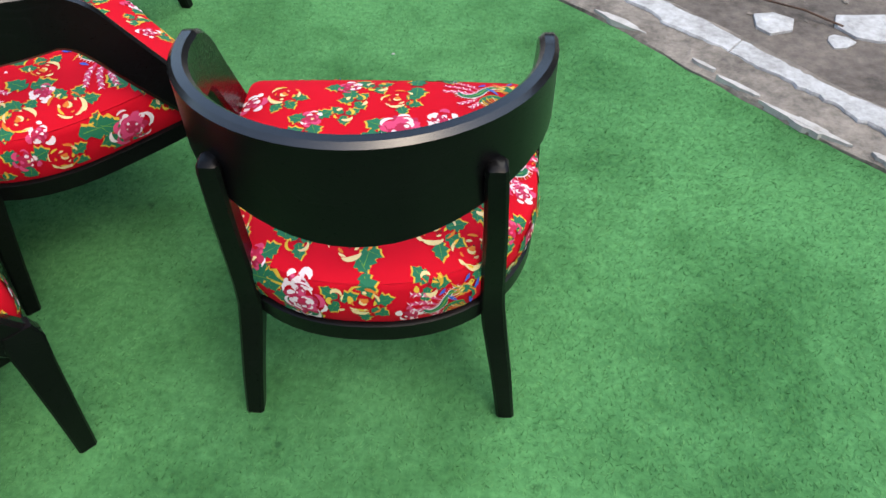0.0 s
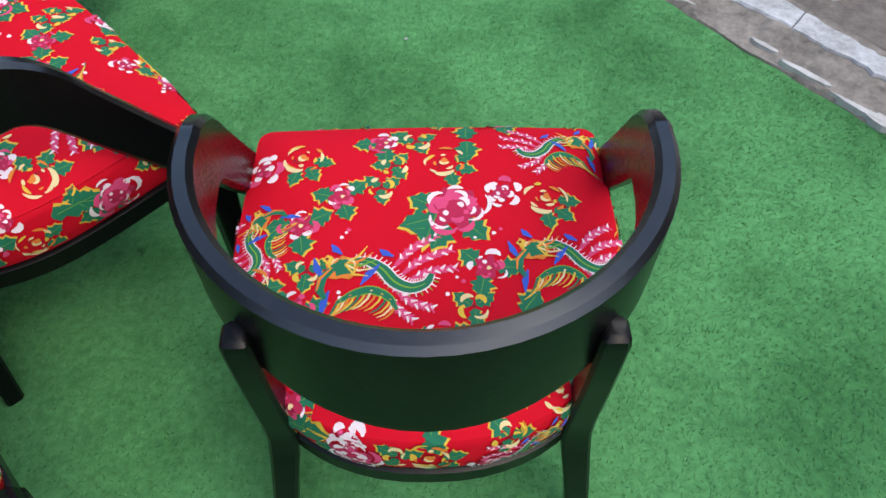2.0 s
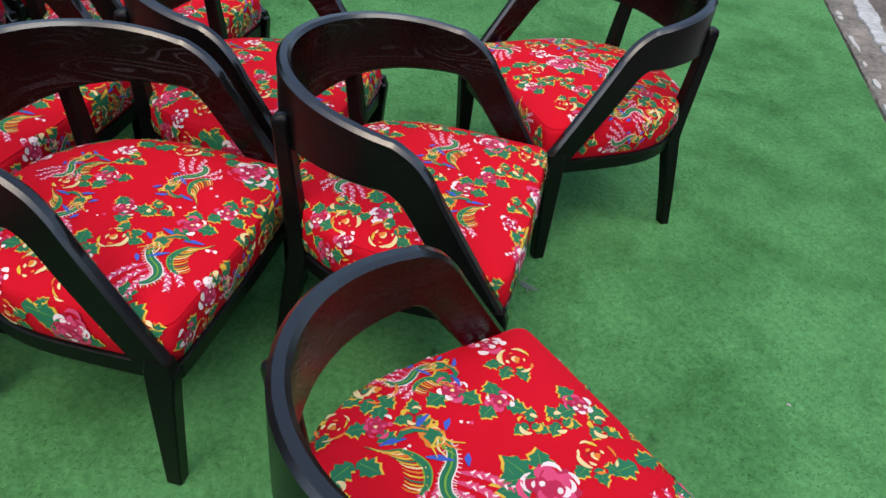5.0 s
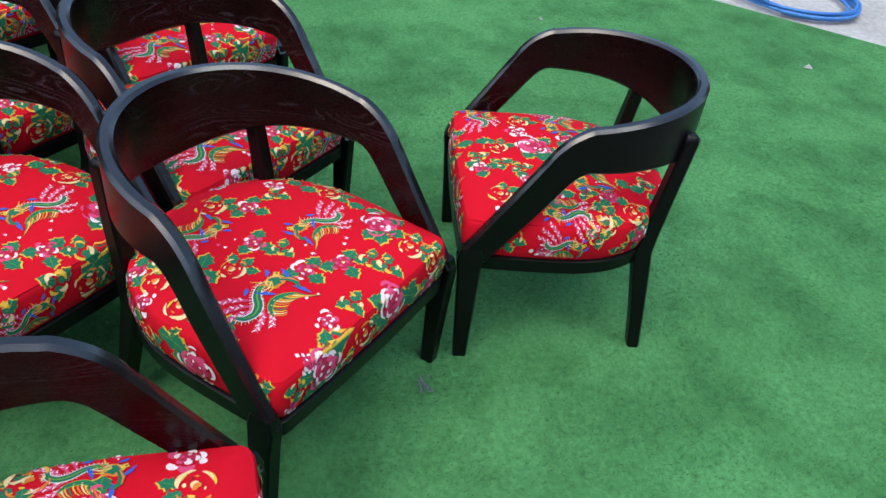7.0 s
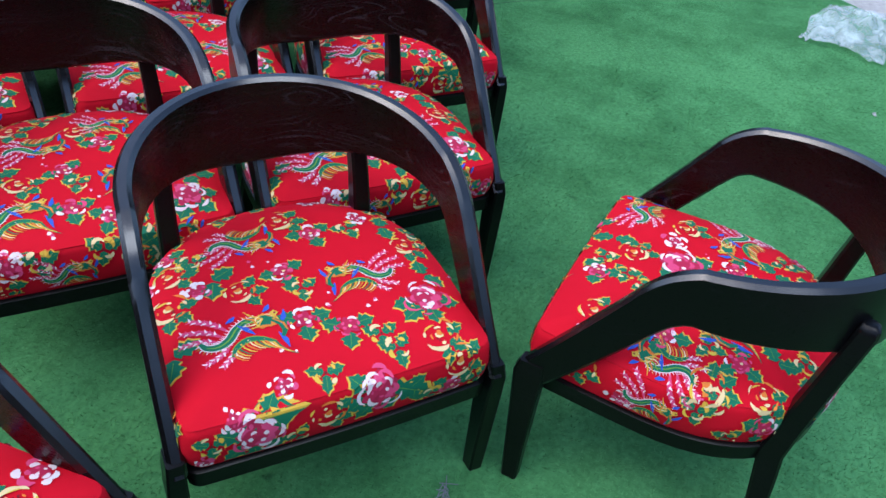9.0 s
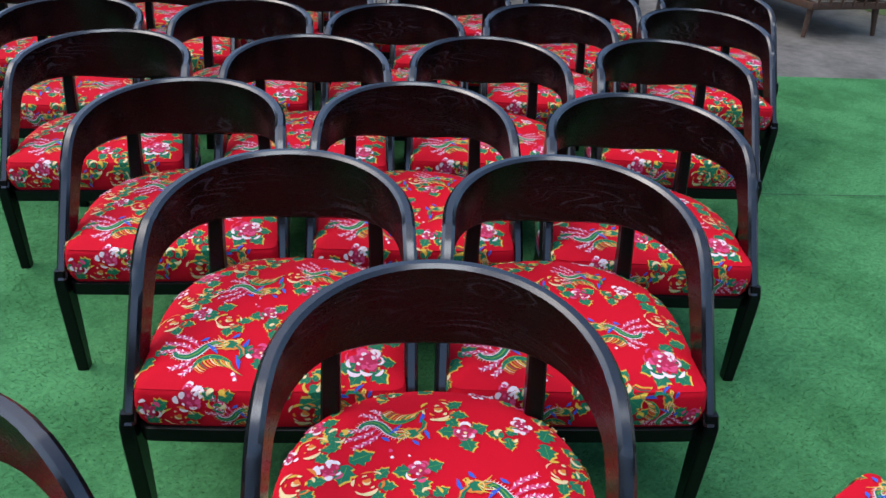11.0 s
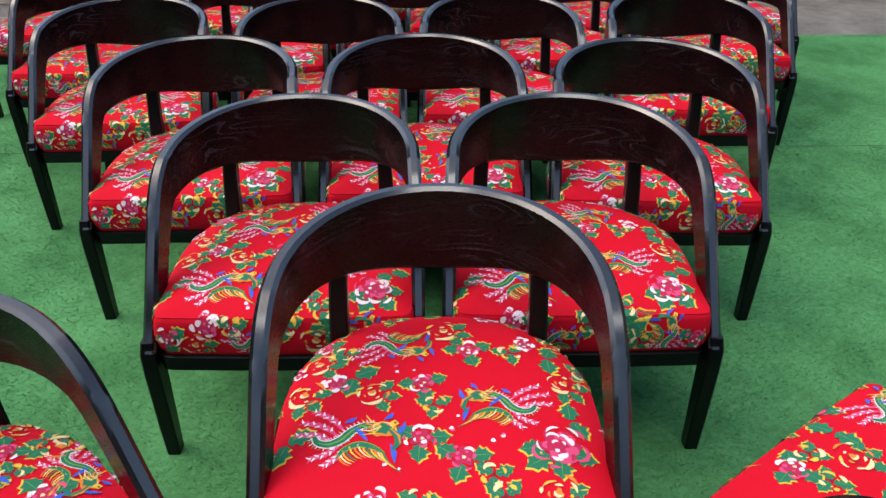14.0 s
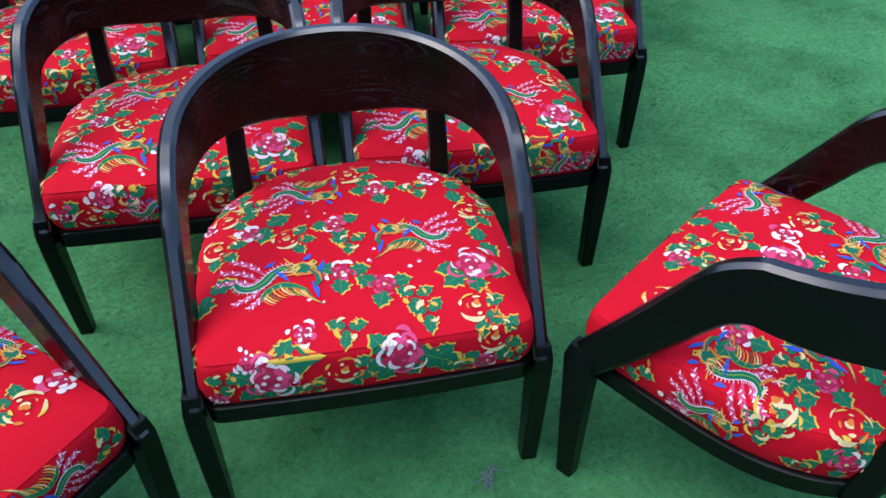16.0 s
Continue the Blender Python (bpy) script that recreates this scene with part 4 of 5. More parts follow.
# hose coil on the concrete
bm = bmesh.new()
pts = []
for k in range(150):
    a = k * 2 * math.pi / 30
    r = 0.36 + 0.035 * math.sin(k * 0.13) + 0.012 * (k // 30)
    pts.append(W(-5.98, 1.20, 0.012) + U * (r * 0.95 * math.cos(a)) + V * (r * math.sin(a)) + Vector((0, 0, 0.011 * (k / 30))))
tube(bm, pts, 0.010, 8)
tagged(part("garden_hose", bm, M_HOSE), "coiled bright blue rubber hose lying beside the turf", "hose")


def crumpled(name, u, v, lu, lv, h, mat, seed, label, category, turn=0.0):
    """A slack heap of thin plastic film."""
    bm = bmesh.new()
    n = 30
    g = []
    for i in range(n + 1):
        row = []
        for j in range(n + 1):
            x, y = i / n * 2 - 1, j / n * 2 - 1
            r = math.hypot(x, y)
            edge = 1 + 0.25 * noise.noise(Vector((x * 1.5, y * 1.5, seed)))
            z = max(0.0, 1 - (r / 1.25) ** 2) * h * (0.55 + 0.9 * abs(noise.noise(Vector((x * 2.2, y * 2.2, seed + 3))))) + abs(noise.noise(Vector((x * 6, y * 6, seed)))) * h * 0.35
            row.append(bm.verts.new((x * lu * edge, y * lv * edge, 0.008 + z)))
        g.append(row)
    for i in range(n):
        for j in range(n):
            bm.faces.new((g[i][j], g[i + 1][j], g[i + 1][j + 1], g[i][j + 1]))
    return tagged(part(name, bm, mat, m=uv_pose(u, v, 0, turn)), label, category)


crumpled("plastic_sheet", -5.15, -0.56, 0.34, 0.22, 0.10, M_FILM, 7.0, "crumpled pale blue plastic sheet lying at the turf edge", "plastic sheet", 25)
crumpled("plastic_scrap", 2.7, -5.2, 0.30, 0.16, 0.06, M_FILM, 9.0, "crumpled white plastic sack lying on the dirt", "plastic sack", 10)

# ---- shed behind the rows ----
def slab_box(name, u0, u1, v0, v1, z0, z1, mat, label, category):
    bm = bmesh.new()
    c = W((u0 + u1) / 2, (v0 + v1) / 2, (z0 + z1) / 2)
    box(bm, (u1 - u0, v1 - v0, z1 - z0), pose(0, 0, 0), 0.006, 1)
    return tagged(part(name, bm, mat, m=pose(c.x, c.y, c.z, 0, 0, UV_TURN)), label, category, "", "structure")


slab("yard_concrete", -14.0, 1.35, -18.0, -3.425, -0.006, M_FLOOR, label="worn brown concrete yard floor with pale patches", category="concrete floor", nu=60, nv=60, wobble=0.004)
slab("side_concrete", -14.0, -5.565, -3.42, 2.40, -0.007, M_PALE, label="pale cracked concrete beside the turf", category="concrete floor", nu=30, nv=20, wobble=0.004)
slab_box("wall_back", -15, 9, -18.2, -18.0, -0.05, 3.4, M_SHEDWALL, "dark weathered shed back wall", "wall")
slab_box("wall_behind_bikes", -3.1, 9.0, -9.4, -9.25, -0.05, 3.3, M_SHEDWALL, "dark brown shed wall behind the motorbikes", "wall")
# unseen walls added on three sides to darken what the chairs reflect
slab_box("unseen_side_wall", -15.0, -14.8, -18.0, 9.0, -0.05, 3.2, M_UNSEENWALL, "plain grey wall, unseen, added to darken reflections", "wall")
slab_box("unseen_kerb_wall", -15, 9.2, 9.0, 9.2, -0.05, 3.2, M_UNSEENWALL, "plain grey wall beyond the dirt, unseen, added to darken reflections", "wall")
slab_box("unseen_end_wall", 9.0, 9.2, -18.0, 9.0, -0.05, 3.2, M_UNSEENWALL, "plain grey wall, unseen, added to darken reflections", "wall")
# unseen roof added to darken the shed, set back so sky reaches the bikes
slab_box("shading_roof", -15.2, 9.4, -18.4, -8.05, 3.4, 3.46, M_SHEDWALL, "dark shed roof, out of view, added to shade the shed", "roof")


def post(name, u, v, w, d, h, mat, label, round_=False):
    bm = bmesh.new()
    if round_:
        tube(bm, [(0, 0, 0), (0, 0, h)], w / 2, 14)
    else:
        box(bm, (w, d, h), pose(0, 0, h / 2), 0.008, 2)
    return tagged(part(name, bm, mat, m=uv_pose(u, v, -0.01)), label, "post")


post("timber_post", 2.24, -6.65, 0.12, 0.12, 3.0, M_POST, "reddish-brown timber shed post")
post("steel_post", 2.06, -6.60, 0.07, 0.05, 3.0, M_STEEL, "pale grey steel shed post beside the timber one")
post("pipe_post", -3.15, -8.2, 0.11, 0.11, 3.41, M_STEEL, "grey round steel shed post", True)


# ---- motorbikes ----
def wheel(root, name, x, r, w, m_tyre, m_rim):
    """A tyre with its spoked rim, its axle along local x; x: place along the bike."""
    bm = bmesh.new()
    rings = []
    for k in range(28):
        a = 2 * math.pi * k / 28
        ring = []
        for q in range(10):
            b = 2 * math.pi * q / 10
            rr = r - w * 0.55 + w * 0.55 * math.cos(b)
            ring.append((w * 0.5 * math.sin(b), rr * math.cos(a), rr * math.sin(a)))
        rings.append(ring)
    loft(bm, rings, closed=True)
    t = part("tyre", bm, m_tyre, root, "worn dusty black rubber tyre", m=pose(0, x, r))
    bm = bmesh.new()
    tube(bm, [(0, (r - w * 1.05) * math.cos(a), (r - w * 1.05) * math.sin(a)) for a in (2 * math.pi * k / 28 for k in range(29))], 0.012, 6, False)
    for k in range(14):
        a = 2 * math.pi * k / 14
        tube(bm, [(0.02 * (-1) ** k, 0.03 * math.cos(a + 0.3), 0.03 * math.sin(a + 0.3)), (0, (r - w) * math.cos(a), (r - w) * math.sin(a))], 0.0022, 4)
    tube(bm, [(-0.05, 0, 0), (0.05, 0, 0)], 0.045, 12)
    part("rim", bm, m_rim, t, "spoked chrome wheel rim")
    return t


def motorbike(u, v, turn, lean, m_paint, label, plate_z=0.56, big=1.0, rack=False, cover=None):
    """Tail at local y = 0, nose towards +y; rests on its wheels and side stand."""
    w0 = W(u, v)
    root = empty("motorbike", pose(w0.x, w0.y, -0.006, 0, 0, UV_TURN + 180 + turn) @ pose(0, 0, 0, 0, lean, 0) @ Matrix.Diagonal((1.1, 1.1, 1.1, 1.0)), label, "motorbike", "parked motorbikes")
    R = 0.285 * big
    wheel(root, "rear", 0.30, R, 0.10 * big, M_TYRE, M_CHROME)
    wheel(root, "front", 1.52, R, 0.07, M_TYRE, M_CHROME)
    bm = bmesh.new()
    prof = [(0.02, 0.70, 0.085, 0.040), (0.12, 0.715, 0.135, 0.070), (0.35, 0.70, 0.165, 0.095), (0.62, 0.63, 0.150, 0.125), (0.85, 0.50, 0.120, 0.135), (1.02, 0.50, 0.105, 0.130), (1.15, 0.66, 0.115, 0.20), (1.26, 0.82, 0.11, 0.17), (1.34, 0.96, 0.08, 0.10)]
    rings = []
    for y, z, a, b in prof:
        rings.append([(a * math.copysign(abs(math.cos(t)) ** 0.7, math.cos(t)), y, z + b * math.copysign(abs(math.sin(t)) ** 0.7, math.sin(t))) for t in (2 * math.pi * k / 16 for k in range(16))])
    loft(bm, rings)
    part("body", bm, m_paint, root)
    bm = bmesh.new()
    loft(bm, [[(a * math.cos(t), y, z + b * math.sin(t)) for t in (2 * math.pi * k / 14 for k in range(14))] for y, z, a, b in ((0.06, 0.785, 0.05, 0.015), (0.16, 0.80, 0.11, 0.045), (0.42, 0.79, 0.13, 0.05), (0.62, 0.745, 0.12, 0.045), (0.82, 0.74, 0.08, 0.03))])
    part("seat", bm, M_BLACKPLASTIC, root, "black vinyl seat")
    for s_ in (1, -1):
        bm = bmesh.new()
        loft(bm, [[(s_ * (0.085 + a * math.cos(t)), y, z + b * math.sin(t)) for t in (2 * math.pi * k / 14 for k in range(14))] for y, z, a, b in ((0.10, 0.60, 0.02, 0.04), (0.22, 0.57, 0.055, 0.10), (0.45, 0.53, 0.07, 0.15), (0.70, 0.46, 0.06, 0.15), (0.84, 0.42, 0.02, 0.06))])
        part("side_panel", bm, M_BLACKPLASTIC, root)
    bm = bmesh.new()
    loft(bm, [[(x, y, z) for x, y in ((-w, 0), (-w * 0.6, 0.05), (0, 0.075), (w * 0.6, 0.05), (w, 0), (w * 0.6, 0.02), (0, 0.045), (-w * 0.6, 0.02))] for z, w in ((0.30, 0.15), (0.45, 0.20), (0.70, 0.21), (0.90, 0.15))])
    bmesh.ops.translate(bm, verts=bm.verts, vec=(0, 1.10, 0))
    part("leg_shield", bm, m_paint, root)
    bm = bmesh.new()
    tube(bm, [(-0.20, 0.70, 0.27), (0.20, 0.70, 0.27)], 0.014, 8)
    part("foot_peg", bm, M_BLACKPLASTIC, root)
    bm = bmesh.new()
    box(bm, (0.17, 0.26, 0.24), pose(0, 0.80, 0.34), 0.03, 2)
    tube(bm, [(-0.13, 0.82, 0.33), (0.13, 0.82, 0.33)], 0.085, 14)
    part("engine", bm, M_ENGINE, root, "oily grey engine block")
    # mudguard, tail lamp and plate
    bm = bmesh.new()
    loft(bm, [[(-0.055, y, z), (-0.045, y - 0.012, z + 0.01), (0.045, y - 0.012, z + 0.01), (0.055, y, z), (0.04, y + 0.012, z - 0.004), (-0.04, y + 0.012, z - 0.004)] for y, z in ((0.16, 0.66), (0.06, 0.60), (0.0, 0.50), (-0.035, 0.40), (-0.05, 0.33))])
    part("rear_mudguard", bm, M_BLACKPLASTIC, root)
    bm = bmesh.new()
    loft(bm, [[(a * math.copysign(abs(math.cos(t)) ** 0.6, math.cos(t)), y, 0.70 + b * math.copysign(abs(math.sin(t)) ** 0.6, math.sin(t))) for t in (2 * math.pi * k / 14 for k in range(14))] for y, a, b in ((0.03, 0.062, 0.040), (-0.01, 0.056, 0.036), (-0.03, 0.040, 0.024))])
    part("tail_lamp", bm, M_TAIL, root, "red plastic tail lamp")
    for s_ in (1, -1):
        bm = bmesh.new()
        bmesh.ops.create_uvsphere(bm, u_segments=10, v_segments=7, radius=0.024, matrix=pose(s_ * 0.10, 0.01, 0.675) @ Matrix.Diagonal((1.3, 0.8, 0.8, 1)))
        part("indicator", bm, M_INDICATOR, root, "clear amber indicator")
        bm = bmesh.new()
        tube(bm, [(s_ * 0.115, 0.31, 0.30), (s_ * 0.115, 0.24, 0.60)], 0.013, 8)
        coil = [(s_ * 0.115 + 0.021 * math.cos(k * 0.9), 0.30 - 0.05 * (k / 50) + 0.021 * math.sin(k * 0.9), 0.34 + 0.22 * k / 50) for k in range(51)]
        tube(bm, coil, 0.005, 5)
        part("shock_absorber", bm, M_CHROME, root, "chrome coil shock absorber")
    bm = bmesh.new()
    box(bm, (0.19, 0.006, 0.14), pose(0, 0, 0), 0.003, 1)
    plate = part("number_plate", bm, M_PLATE, root, "white two-line number plate", m=pose(0, -0.045, plate_z - 0.06, 18, 0, 0))
    for z, wd in ((0.032, 0.115), (-0.028, 0.145)):
        bm = bmesh.new()
        box(bm, (wd, 0.003, 0.026), pose(0, -0.0045, z))
        part("plain_bar", bm, M_PLATEINK, plate)
    # exhaust on its right
    bm = bmesh.new()
    tube(bm, [(0.10, 0.85, 0.26), (0.13, 0.55, 0.22), (0.155, 0.34, 0.25)], 0.022, 10)
    tube(bm, [(0.155, 0.36, 0.25), (0.16, 0.30, 0.255), (0.165, -0.02, 0.32), (0.165, -0.04, 0.325)], [0.03, 0.052, 0.056, 0.046], 16)
    tube(bm, [(0.165, -0.035, 0.325), (0.165, -0.06, 0.33)], 0.018, 10)
    part("exhaust", bm, M_MUFFLER, root, "dark steel exhaust silencer")
    bm = bmesh.new()
    tube(bm, [(-0.11, 0.30, 0.30), (-0.11, 0.82, 0.33)], 0.02, 8)
    tube(bm, [(0.11, 0.30, 0.30), (0.11, 0.82, 0.33)], 0.02, 8)
    part("swing_arm", bm, M_ENGINE, root)
    for s_ in (1, -1):
        bm = bmesh.new()
        tube(bm, [(s_ * 0.07, 1.52, 0.285), (s_ * 0.07, 1.34, 0.80)], 0.02, 8)
        part("fork", bm, M_CHROME, root)
    bm = bmesh.new()
    tube(bm, smooth_line([(-0.34, 1.12, 1.02), (-0.16, 1.22, 1.02), (0, 1.27, 0.98), (0.16, 1.22, 1.02), (0.34, 1.12, 1.02)], 15), 0.014, 8)
    part("handlebar", bm, M_BLACKPLASTIC, root)
    bm = bmesh.new()
    loft(bm, [[(0.045 * math.cos(t) * k, 1.52 + (R + 0.03) * math.sin(a), R + (R + 0.03) * math.cos(a) + 0.012 * math.sin(t)) for t in (2 * math.pi * q / 8 for q in range(8))] for a, k in ((-1.1, 0.8), (-0.5, 1.1), (0.1, 1.2), (0.7, 0.8))])
    part("front_mudguard", bm, m_paint, root)
    bm = bmesh.new()
    tube(bm, [(-0.10, 0.72, 0.28), (-0.22, 0.66, 0.006)], 0.011, 6)
    part("side_stand", bm, M_ENGINE, root)
    if rack:
        bm = bmesh.new()
        tube(bm, smooth_line([(-0.11, 0.42, 0.83), (-0.12, 0.1, 0.86), (-0.06, -0.06, 0.87), (0.06, -0.06, 0.87), (0.12, 0.1, 0.86), (0.11, 0.42, 0.83)], 21), 0.012, 8)
        part("grab_rail", bm, M_CHROME, root, "bright grab rail")
    return root


motorbike(1.54, -6.0, -40, -5, M_PAINT_BLACK, "dusty black motorbike with wide rear tyre, parked under the shed", 0.68, 1.12)
motorbike(0.93, -5.92, -6, 5, M_PAINT_BLACK, "black motorbike with red tail lamp parked under the shed", 0.61, 1.0, True)
motorbike(0.29, -5.90, 3, 4, M_PAINT_BLACK, "black step-through motorbike parked tail outward", 0.66, 1.0, True)
motorbike(-0.27, -5.90, -3, 4, M_PAINT_GREY, "dark grey step-through motorbike parked tail outward", 0.66, 1.0, True)
motorbike(-0.795, -5.95, 4, 5, M_PAINT_BLACK, "glossy black scooter parked tail outward under the shed", 0.62, 1.0, True)
motorbike(-1.33, -5.88, 14, 6, M_PAINT_RED, "bright red motorbike with grab rail parked tail outward", 0.58, 1.0, True)
motorbike(-1.95, -5.90, 12, 9, M_PAINT_BLUE, "dark blue motorbike parked leaning on its stand", 0.60, 1.0, True)
motorbike(-2.48, -5.90, 12, 9, M_PAINT_WHITE, "white scooter with chrome grab rail leaning on its stand", 0.58, 1.0, True)
red_bike = motorbike(3.64, -5.85, -98, 6, M_PAINT_RED, "dusty red motorbike parked sideways beside the timber post", 0.60)

# a jacket thrown over the red motorbike
bm = bmesh.new()
n = 22
g = []
for i in range(n + 1):
    row = []
    for j in range(n + 1):
        a, b = i / n * 2 - 1, j / n * 2 - 1
        fold = 0.03 * math.sin(a * 9 + 2 * noise.noise(Vector((a * 2, b * 2, 5)))) * abs(b)
        drop = abs(b) ** 1.5
        row.append(bm.verts.new((a * 0.34, b * 0.10 + math.copysign(0.10 * min(1, abs(b) * 1.6), b) + fold, 0.885 - 0.42 * drop * (1 + 0.2 * noise.noise(Vector((a * 3, b, 1)))))))
    g.append(row)
for i in range(n):
    for j in range(n):
        bm.faces.new((g[i][j], g[i + 1][j], g[i + 1][j + 1], g[i][j + 1]))
bmesh.ops.solidify(bm, geom=list(bm.faces), thickness=0.012)
tagged(part("jacket", bm, M_JACKET, m=uv_pose(2.72, -5.80, 0.13, 12)), "grey-blue cloth jacket thrown over a red motorbike", "jacket")
# a yellow helmet with a black stripe between two bikes
bm = bmesh.new()
bmesh.ops.create_uvsphere(bm, u_segments=20, v_segments=14, radius=0.13)
bmesh.ops.delete(bm, geom=[v for v in bm.verts if v.co.z < -0.06], context="VERTS")
bmesh.ops.solidify(bm, geom=list(bm.faces), thickness=0.008)
hp = W(-0.56, -6.15, 0.80)
helmet = tagged(part("helmet", bm, M_YELLOW, m=pose(hp.x, hp.y, hp.z, 25, 20, 0)), "yellow helmet with a black stripe hung on a motorbike", "helmet")
bm = bmesh.new()
tube(bm, [(0.134 * math.cos(a), 0.134 * math.sin(a), 0.015) for a in (2 * math.pi * k / 28 for k in range(29))], 0.010, 6, False)
part("stripe", bm, M_BLACKPLASTIC, helmet)


# ---- sofa ----
def cushion_block(bm, size, m, puff=0.03, wrinkle=0.0, seed=0.0):
    """A stuffed block: a rounded box whose faces swell."""
    r = bmesh.ops.create_cube(bm, size=1.0)
    bmesh.ops.subdivide_edges(bm, edges=list({e for v in r["verts"] for e in v.link_edges}), cuts=9, use_grid_fill=True)
    for v in bm.verts:
        if v.tag:
            continue
        v.tag = True
        p = v.co * 2
        q = Vector((math.copysign(abs(p.x) ** 0.85, p.x), math.copysign(abs(p.y) ** 0.85, p.y), math.copysign(abs(p.z) ** 0.85, p.z)))
        k = (1 - max(abs(q.x), abs(q.y)) ** 4)
        rounding = 1 - 0.06 * (abs(q.x) ** 6 * abs(q.y) ** 6 + abs(q.x) ** 6 * abs(q.z) ** 6 + abs(q.z) ** 6 * abs(q.y) ** 6)
        c = Vector((q.x * size[0] / 2, q.y * size[1] / 2, q.z * size[2] / 2)) * rounding
        c.z += math.copysign(puff * k, q.z) if abs(q.z) > 0.5 else 0
        c += c.normalized() * wrinkle * noise.noise(c * 9 + Vector((seed, 0, 0)))
        v.co = m @ c


def sofa():
    w0 = W(-4.84, -5.45)
    root = empty("sofa", pose(w0.x, w0.y, -0.006, 0, 0, UV_TURN - 79), "tan leather sofa with wooden spindle arms and loose pillows", "sofa")
    L, D = 1.78, 0.80
    bm = bmesh.new()
    box(bm, (L, 0.07, 0.06), pose(0, -0.03, 0.27), 0.012)
    box(bm, (L, 0.07, 0.06), pose(0, -D + 0.03, 0.27), 0.012)
    for x in (-L / 2 + 0.03, 0, L / 2 - 0.03):
        box(bm, (0.06, D - 0.1, 0.055), pose(x, -D / 2, 0.27), 0.01)
    part("base_frame", bm, M_DARKWOOD, root, "dark walnut base frame")
    for x in (-L / 2 + 0.10, L / 2 - 0.10):
        for y in (-0.07, -D + 0.07):
            bm = bmesh.new()
            tube(bm, [(x, y, 0.25), (x * 1.04, y + (0.03 if y > -0.3 else -0.03), 0.0)], [0.030, 0.018], 10)
            part("leg", bm, M_DARKWOOD, root)
    bm = bmesh.new()
    cushion_block(bm, (L - 0.04, D - 0.02, 0.15), pose(0, -D / 2 + 0.03, 0.375), 0.02, 0.006)
    part("seat_cushion", bm, M_LEATHER, root, "long tan leather seat cushion")
    for k in range(2):
        bm = bmesh.new()
        cushion_block(bm, (L / 2 - 0.03, 0.16, 0.46), pose((k - 0.5) * (L / 2 - 0.01), -D + 0.10, 0.66, 14, 0, 0), 0.02, 0.012, k)
        part("back_cushion", bm, M_LEATHER, root, "tan leather back cushion")
    for x, y, t in ((-0.42, -0.46, -14), (0.02, -0.42, 8), (0.36, -0.46, -6)):
        bm = bmesh.new()
        cushion_block(bm, (0.44, 0.42, 0.10), pose(x, y, 0.62, 68, t, 0), 0.05, 0.014, x)
        part("pillow", bm, M_LEATHER, root, "loose tan leather pillow")
    for s_ in (1, -1):
        bm = bmesh.new()
        box(bm, (0.075, D + 0.04, 0.035), pose(s_ * (L / 2 + 0.0), -D / 2 + 0.02, 0.615), 0.012)
        arm = part("armrest", bm, M_DARKWOOD, root, "flat dark wooden armrest")
        for k in range(7):
            bm = bmesh.new()
            y = -0.05 - (D - 0.1) * k / 6
            tube(bm, [(s_ * (L / 2), y, 0.27), (s_ * (L / 2), y, 0.60)], 0.011, 8)
            part("spindle", bm, M_DARKWOOD, arm)
    return root


sofa()


# ---- wrapped furniture ----
def wrapped(u, v, w, d, h, seed, label, slope=0.0, turn=0.0):
    """A chair swathed in stretch film: full below, its back rising on one side."""
    w0 = W(u, v)
    root = empty("wrapped_bundle", pose(w0.x, w0.y, -0.006, 0, 0, UV_TURN + turn), label, "wrapped furniture", "wrapped furniture")
    for name, mat, k0, low, top in (("foam_wrap", M_FOAM, 0.90, h * 0.34, h * 0.95), ("plastic_wrap", M_WRAP, 1.0, 0.0, h)):
        bm = bmesh.new()
        rings = []
        for i in range(41):
            z = low + (top - low) * i / 40
            f = min(1.0, max(0.0, z / h - 0.58) / 0.42)
            cut = 1 - slope * (1 - (1 - f) ** 1.6)
            ring = []
            for k in range(48):
                a = 2 * math.pi * k / 48
                c, s_ = math.cos(a), math.sin(a)
                q = 0.10 * noise.noise(Vector((c * 1.4, s_ * 1.4, z * 2.2 + seed))) + 0.05 * noise.noise(Vector((c * 5 + z * 4, s_ * 5, z * 12 + seed))) + 0.02 * noise.noise(Vector((c * 3, s_ * 3, z * 40 + seed)))
                x = w / 2 * math.copysign(abs(c) ** 0.6, c) * k0 * (1 + q)
                x = -w / 2 + (x + w / 2) * cut
                ring.append((x, d / 2 * math.copysign(abs(s_) ** 0.6, s_) * k0 * (1 + q) * (1 - 0.35 * f * f), z + 0.06 * f * noise.noise(Vector((c * 2, s_ * 2, seed)))))
            rings.append(ring)
        loft(bm, rings)
        part(name, bm, mat, root)
    return root


wrapped(-4.50, -7.05, 0.62, 0.55, 1.22, 1.0, "tall bundle of furniture in pink foam and clear plastic film", 0.62, 180)
wrapped(-4.02, -8.20, 0.50, 0.50, 1.30, 2.0, "furniture bundle in pink foam and bluish plastic film on concrete", 0.25, 0)
wrapped(-5.15, -7.6, 0.62, 0.6, 0.98, 3.0, "low furniture bundle under crinkled clear plastic film", 0.7, 180)
wrapped(-5.95, -8.2, 0.8, 0.6, 0.98, 4.0, "furniture bundle under crinkled clear plastic film", 0.5, 0)
wrapped(-6.7, -7.2, 0.8, 0.6, 0.92, 5.0, "furniture bundle under crinkled clear plastic film", 0.5, 180)
bm = bmesh.new()
cushion_block(bm, (0.9, 0.5, 0.34), pose(0, 0, 0.62), 0.05, 0.03, 4)
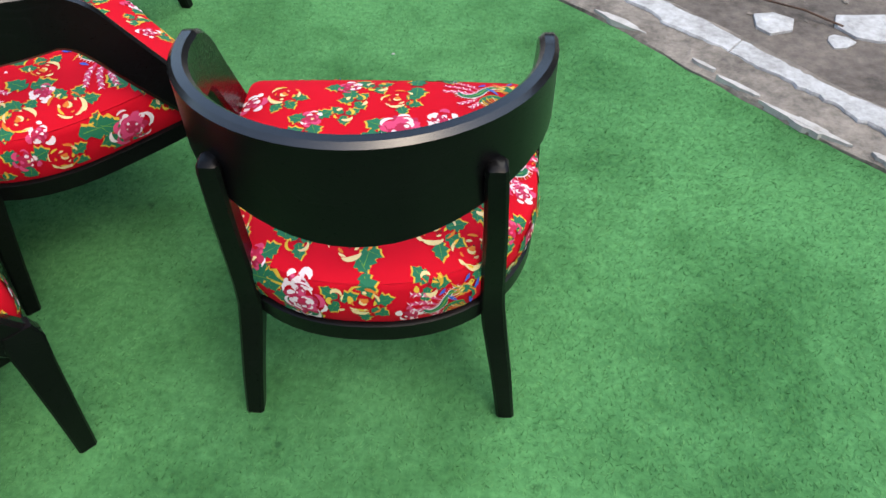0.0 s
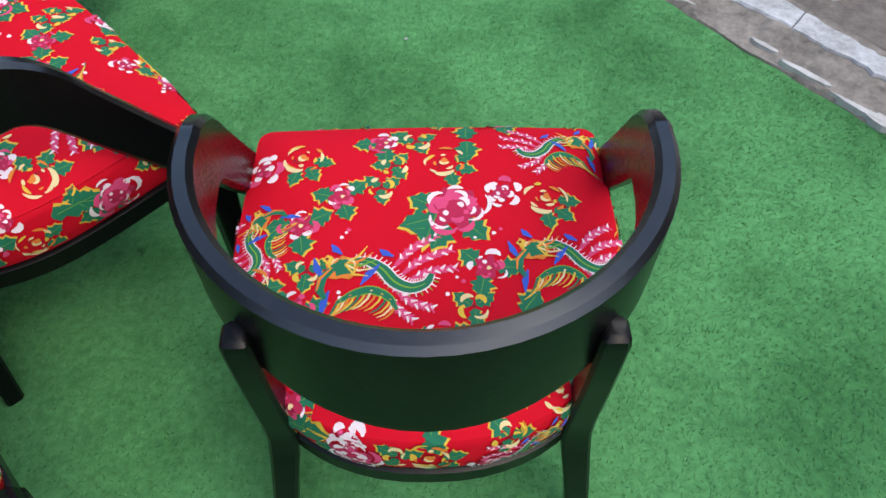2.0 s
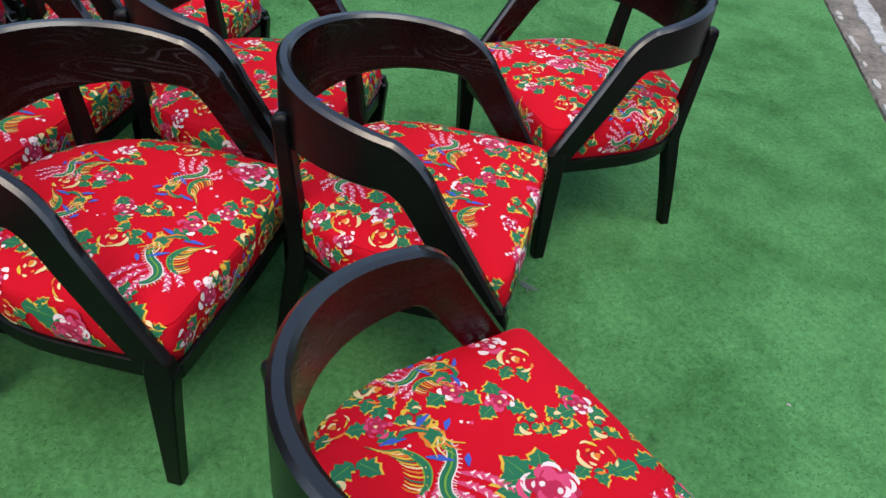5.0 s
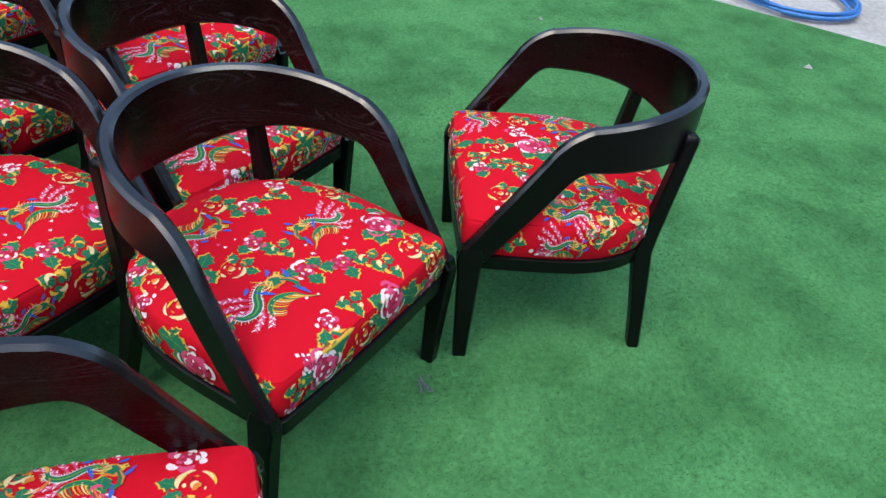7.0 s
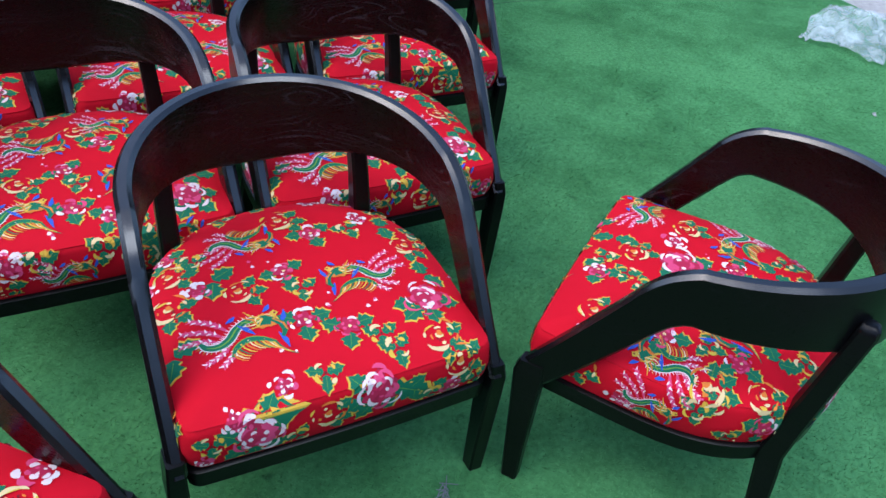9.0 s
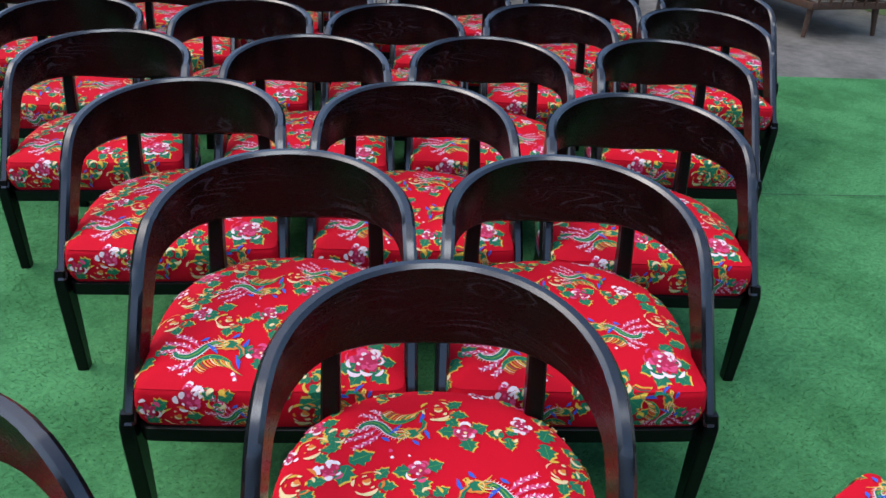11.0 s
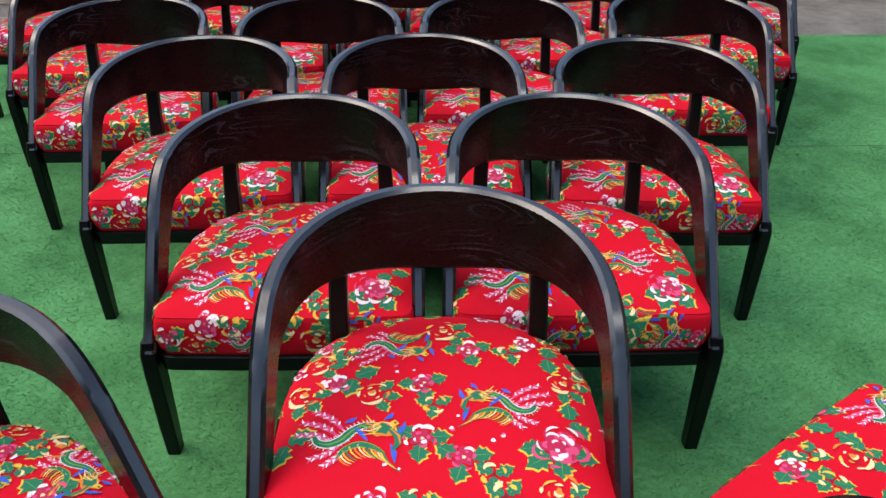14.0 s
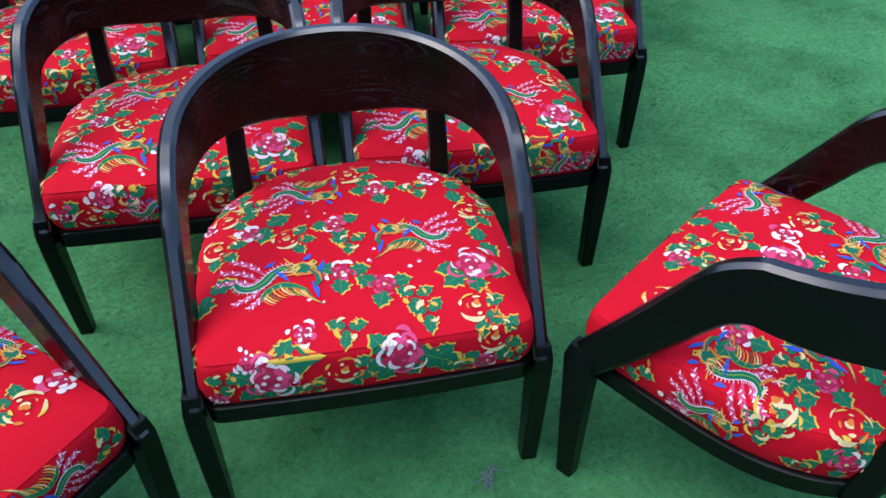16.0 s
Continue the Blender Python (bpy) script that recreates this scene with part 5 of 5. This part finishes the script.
box(bm, (0.8, 0.45, 0.46), pose(0, 0, 0.23), 0.02)
tagged(part("covered_seat", bm, M_GREENCLOTH, m=uv_pose(-6.7, -5.9, -0.006, 20)), "low seat under a pale green cloth cover", "covered seat")


def dining_chair(u, v, turn):
    w0 = W(u, v)
    root = empty("side_chair", pose(w0.x, w0.y, -0.006, 0, 0, UV_TURN + turn), "dark wooden side chair standing in the shed", "chair", "dark wooden side chairs")
    bm = bmesh.new()
    box(bm, (0.44, 0.42, 0.035), pose(0, 0, 0.45), 0.012)
    part("seat", bm, M_DARKWOOD, root)
    for x in (-0.19, 0.19):
        for y in (-0.18, 0.18):
            bm = bmesh.new()
            tube(bm, [(x, y, 0.44), (x * 1.06, y * 1.1, 0)], [0.022, 0.015], 8)
            part("leg", bm, M_DARKWOOD, root)
        bm = bmesh.new()
        tube(bm, [(x, 0.19, 0.44), (x, 0.25, 0.86)], 0.018, 8)
        part("back_post", bm, M_DARKWOOD, root)
    bm = bmesh.new()
    box(bm, (0.40, 0.025, 0.14), pose(0, 0.245, 0.80, -8), 0.01)
    part("backrest", bm, M_DARKWOOD, root)
    return root


dining_chair(-4.3, -12.9, 0)
dining_chair(-4.95, -13.0, 5)
dining_chair(-5.6, -12.8, -4)
bm = bmesh.new()
box(bm, (0.55, 0.5, 0.05), pose(0, 0, 0.72), 0.01)
red_table = tagged(part("table", bm, M_POST, m=uv_pose(-5.55, -9.8, -0.006, 10)), "small reddish-brown wooden table in the shed", "table")
for x in (-0.22, 0.22):
    for y in (-0.2, 0.2):
        bm = bmesh.new()
        box(bm, (0.045, 0.045, 0.70), pose(x, y, 0.35), 0.005)
        part("leg", bm, M_POST, red_table)

# ---- turf pile ----
def turf_pile():
    """Short plastic blades over the carpet, one small triangle each."""
    rng = np.random.default_rng(7)
    n = 800000
    u = rng.uniform(-5.54, 2.6, n)
    v = rng.uniform(TURF_V0 + 0.01, TURF_V1 - 0.004, n)
    t = np.clip((u + 1.4) / 1.0, 0, 1)
    v = np.minimum(v, TURF_V1 - 0.004 - 0.070 * t * t * (3 - 2 * t) - np.abs(rng.normal(0, 0.02, n)) * (v > 2.3))
    P = np.outer(u, np.array(U)) + np.outer(v, np.array(V))
    lay = 1.1 + 0.9 * np.sin(u * 2.1 + 1.3 * np.sin(v * 1.7)) + rng.normal(0, 1.1, n)
    lean = rng.uniform(0.004, 0.013, n)
    ln = np.stack([np.cos(lay) * lean, np.sin(lay) * lean, rng.uniform(0.003, 0.007, n)], 1)
    side = rng.uniform(0, 6.28, n)
    sd = np.stack([np.cos(side), np.sin(side), np.zeros(n)], 1) * rng.uniform(0.0009, 0.0017, n)[:, None]
    co = np.empty((n, 3, 3))
    co[:, 0], co[:, 1], co[:, 2] = P - sd, P + sd, P + ln
    co = co.reshape(-1, 3)
    me = bpy.data.meshes.new("turf_pile")
    me.vertices.add(3 * n)
    me.vertices.foreach_set("co", co.ravel())
    me.loops.add(3 * n)
    me.loops.foreach_set("vertex_index", np.arange(3 * n, dtype=np.int32))
    me.polygons.add(n)
    me.polygons.foreach_set("loop_start", np.arange(0, 3 * n, 3, dtype=np.int32))
    me.update()
    me.validate()
    me.materials.append(M_BLADE)
    return tagged(new("turf_pile", me), "short green plastic grass blades of the carpet", "artificial grass", "", "stuff")


turf_pile()
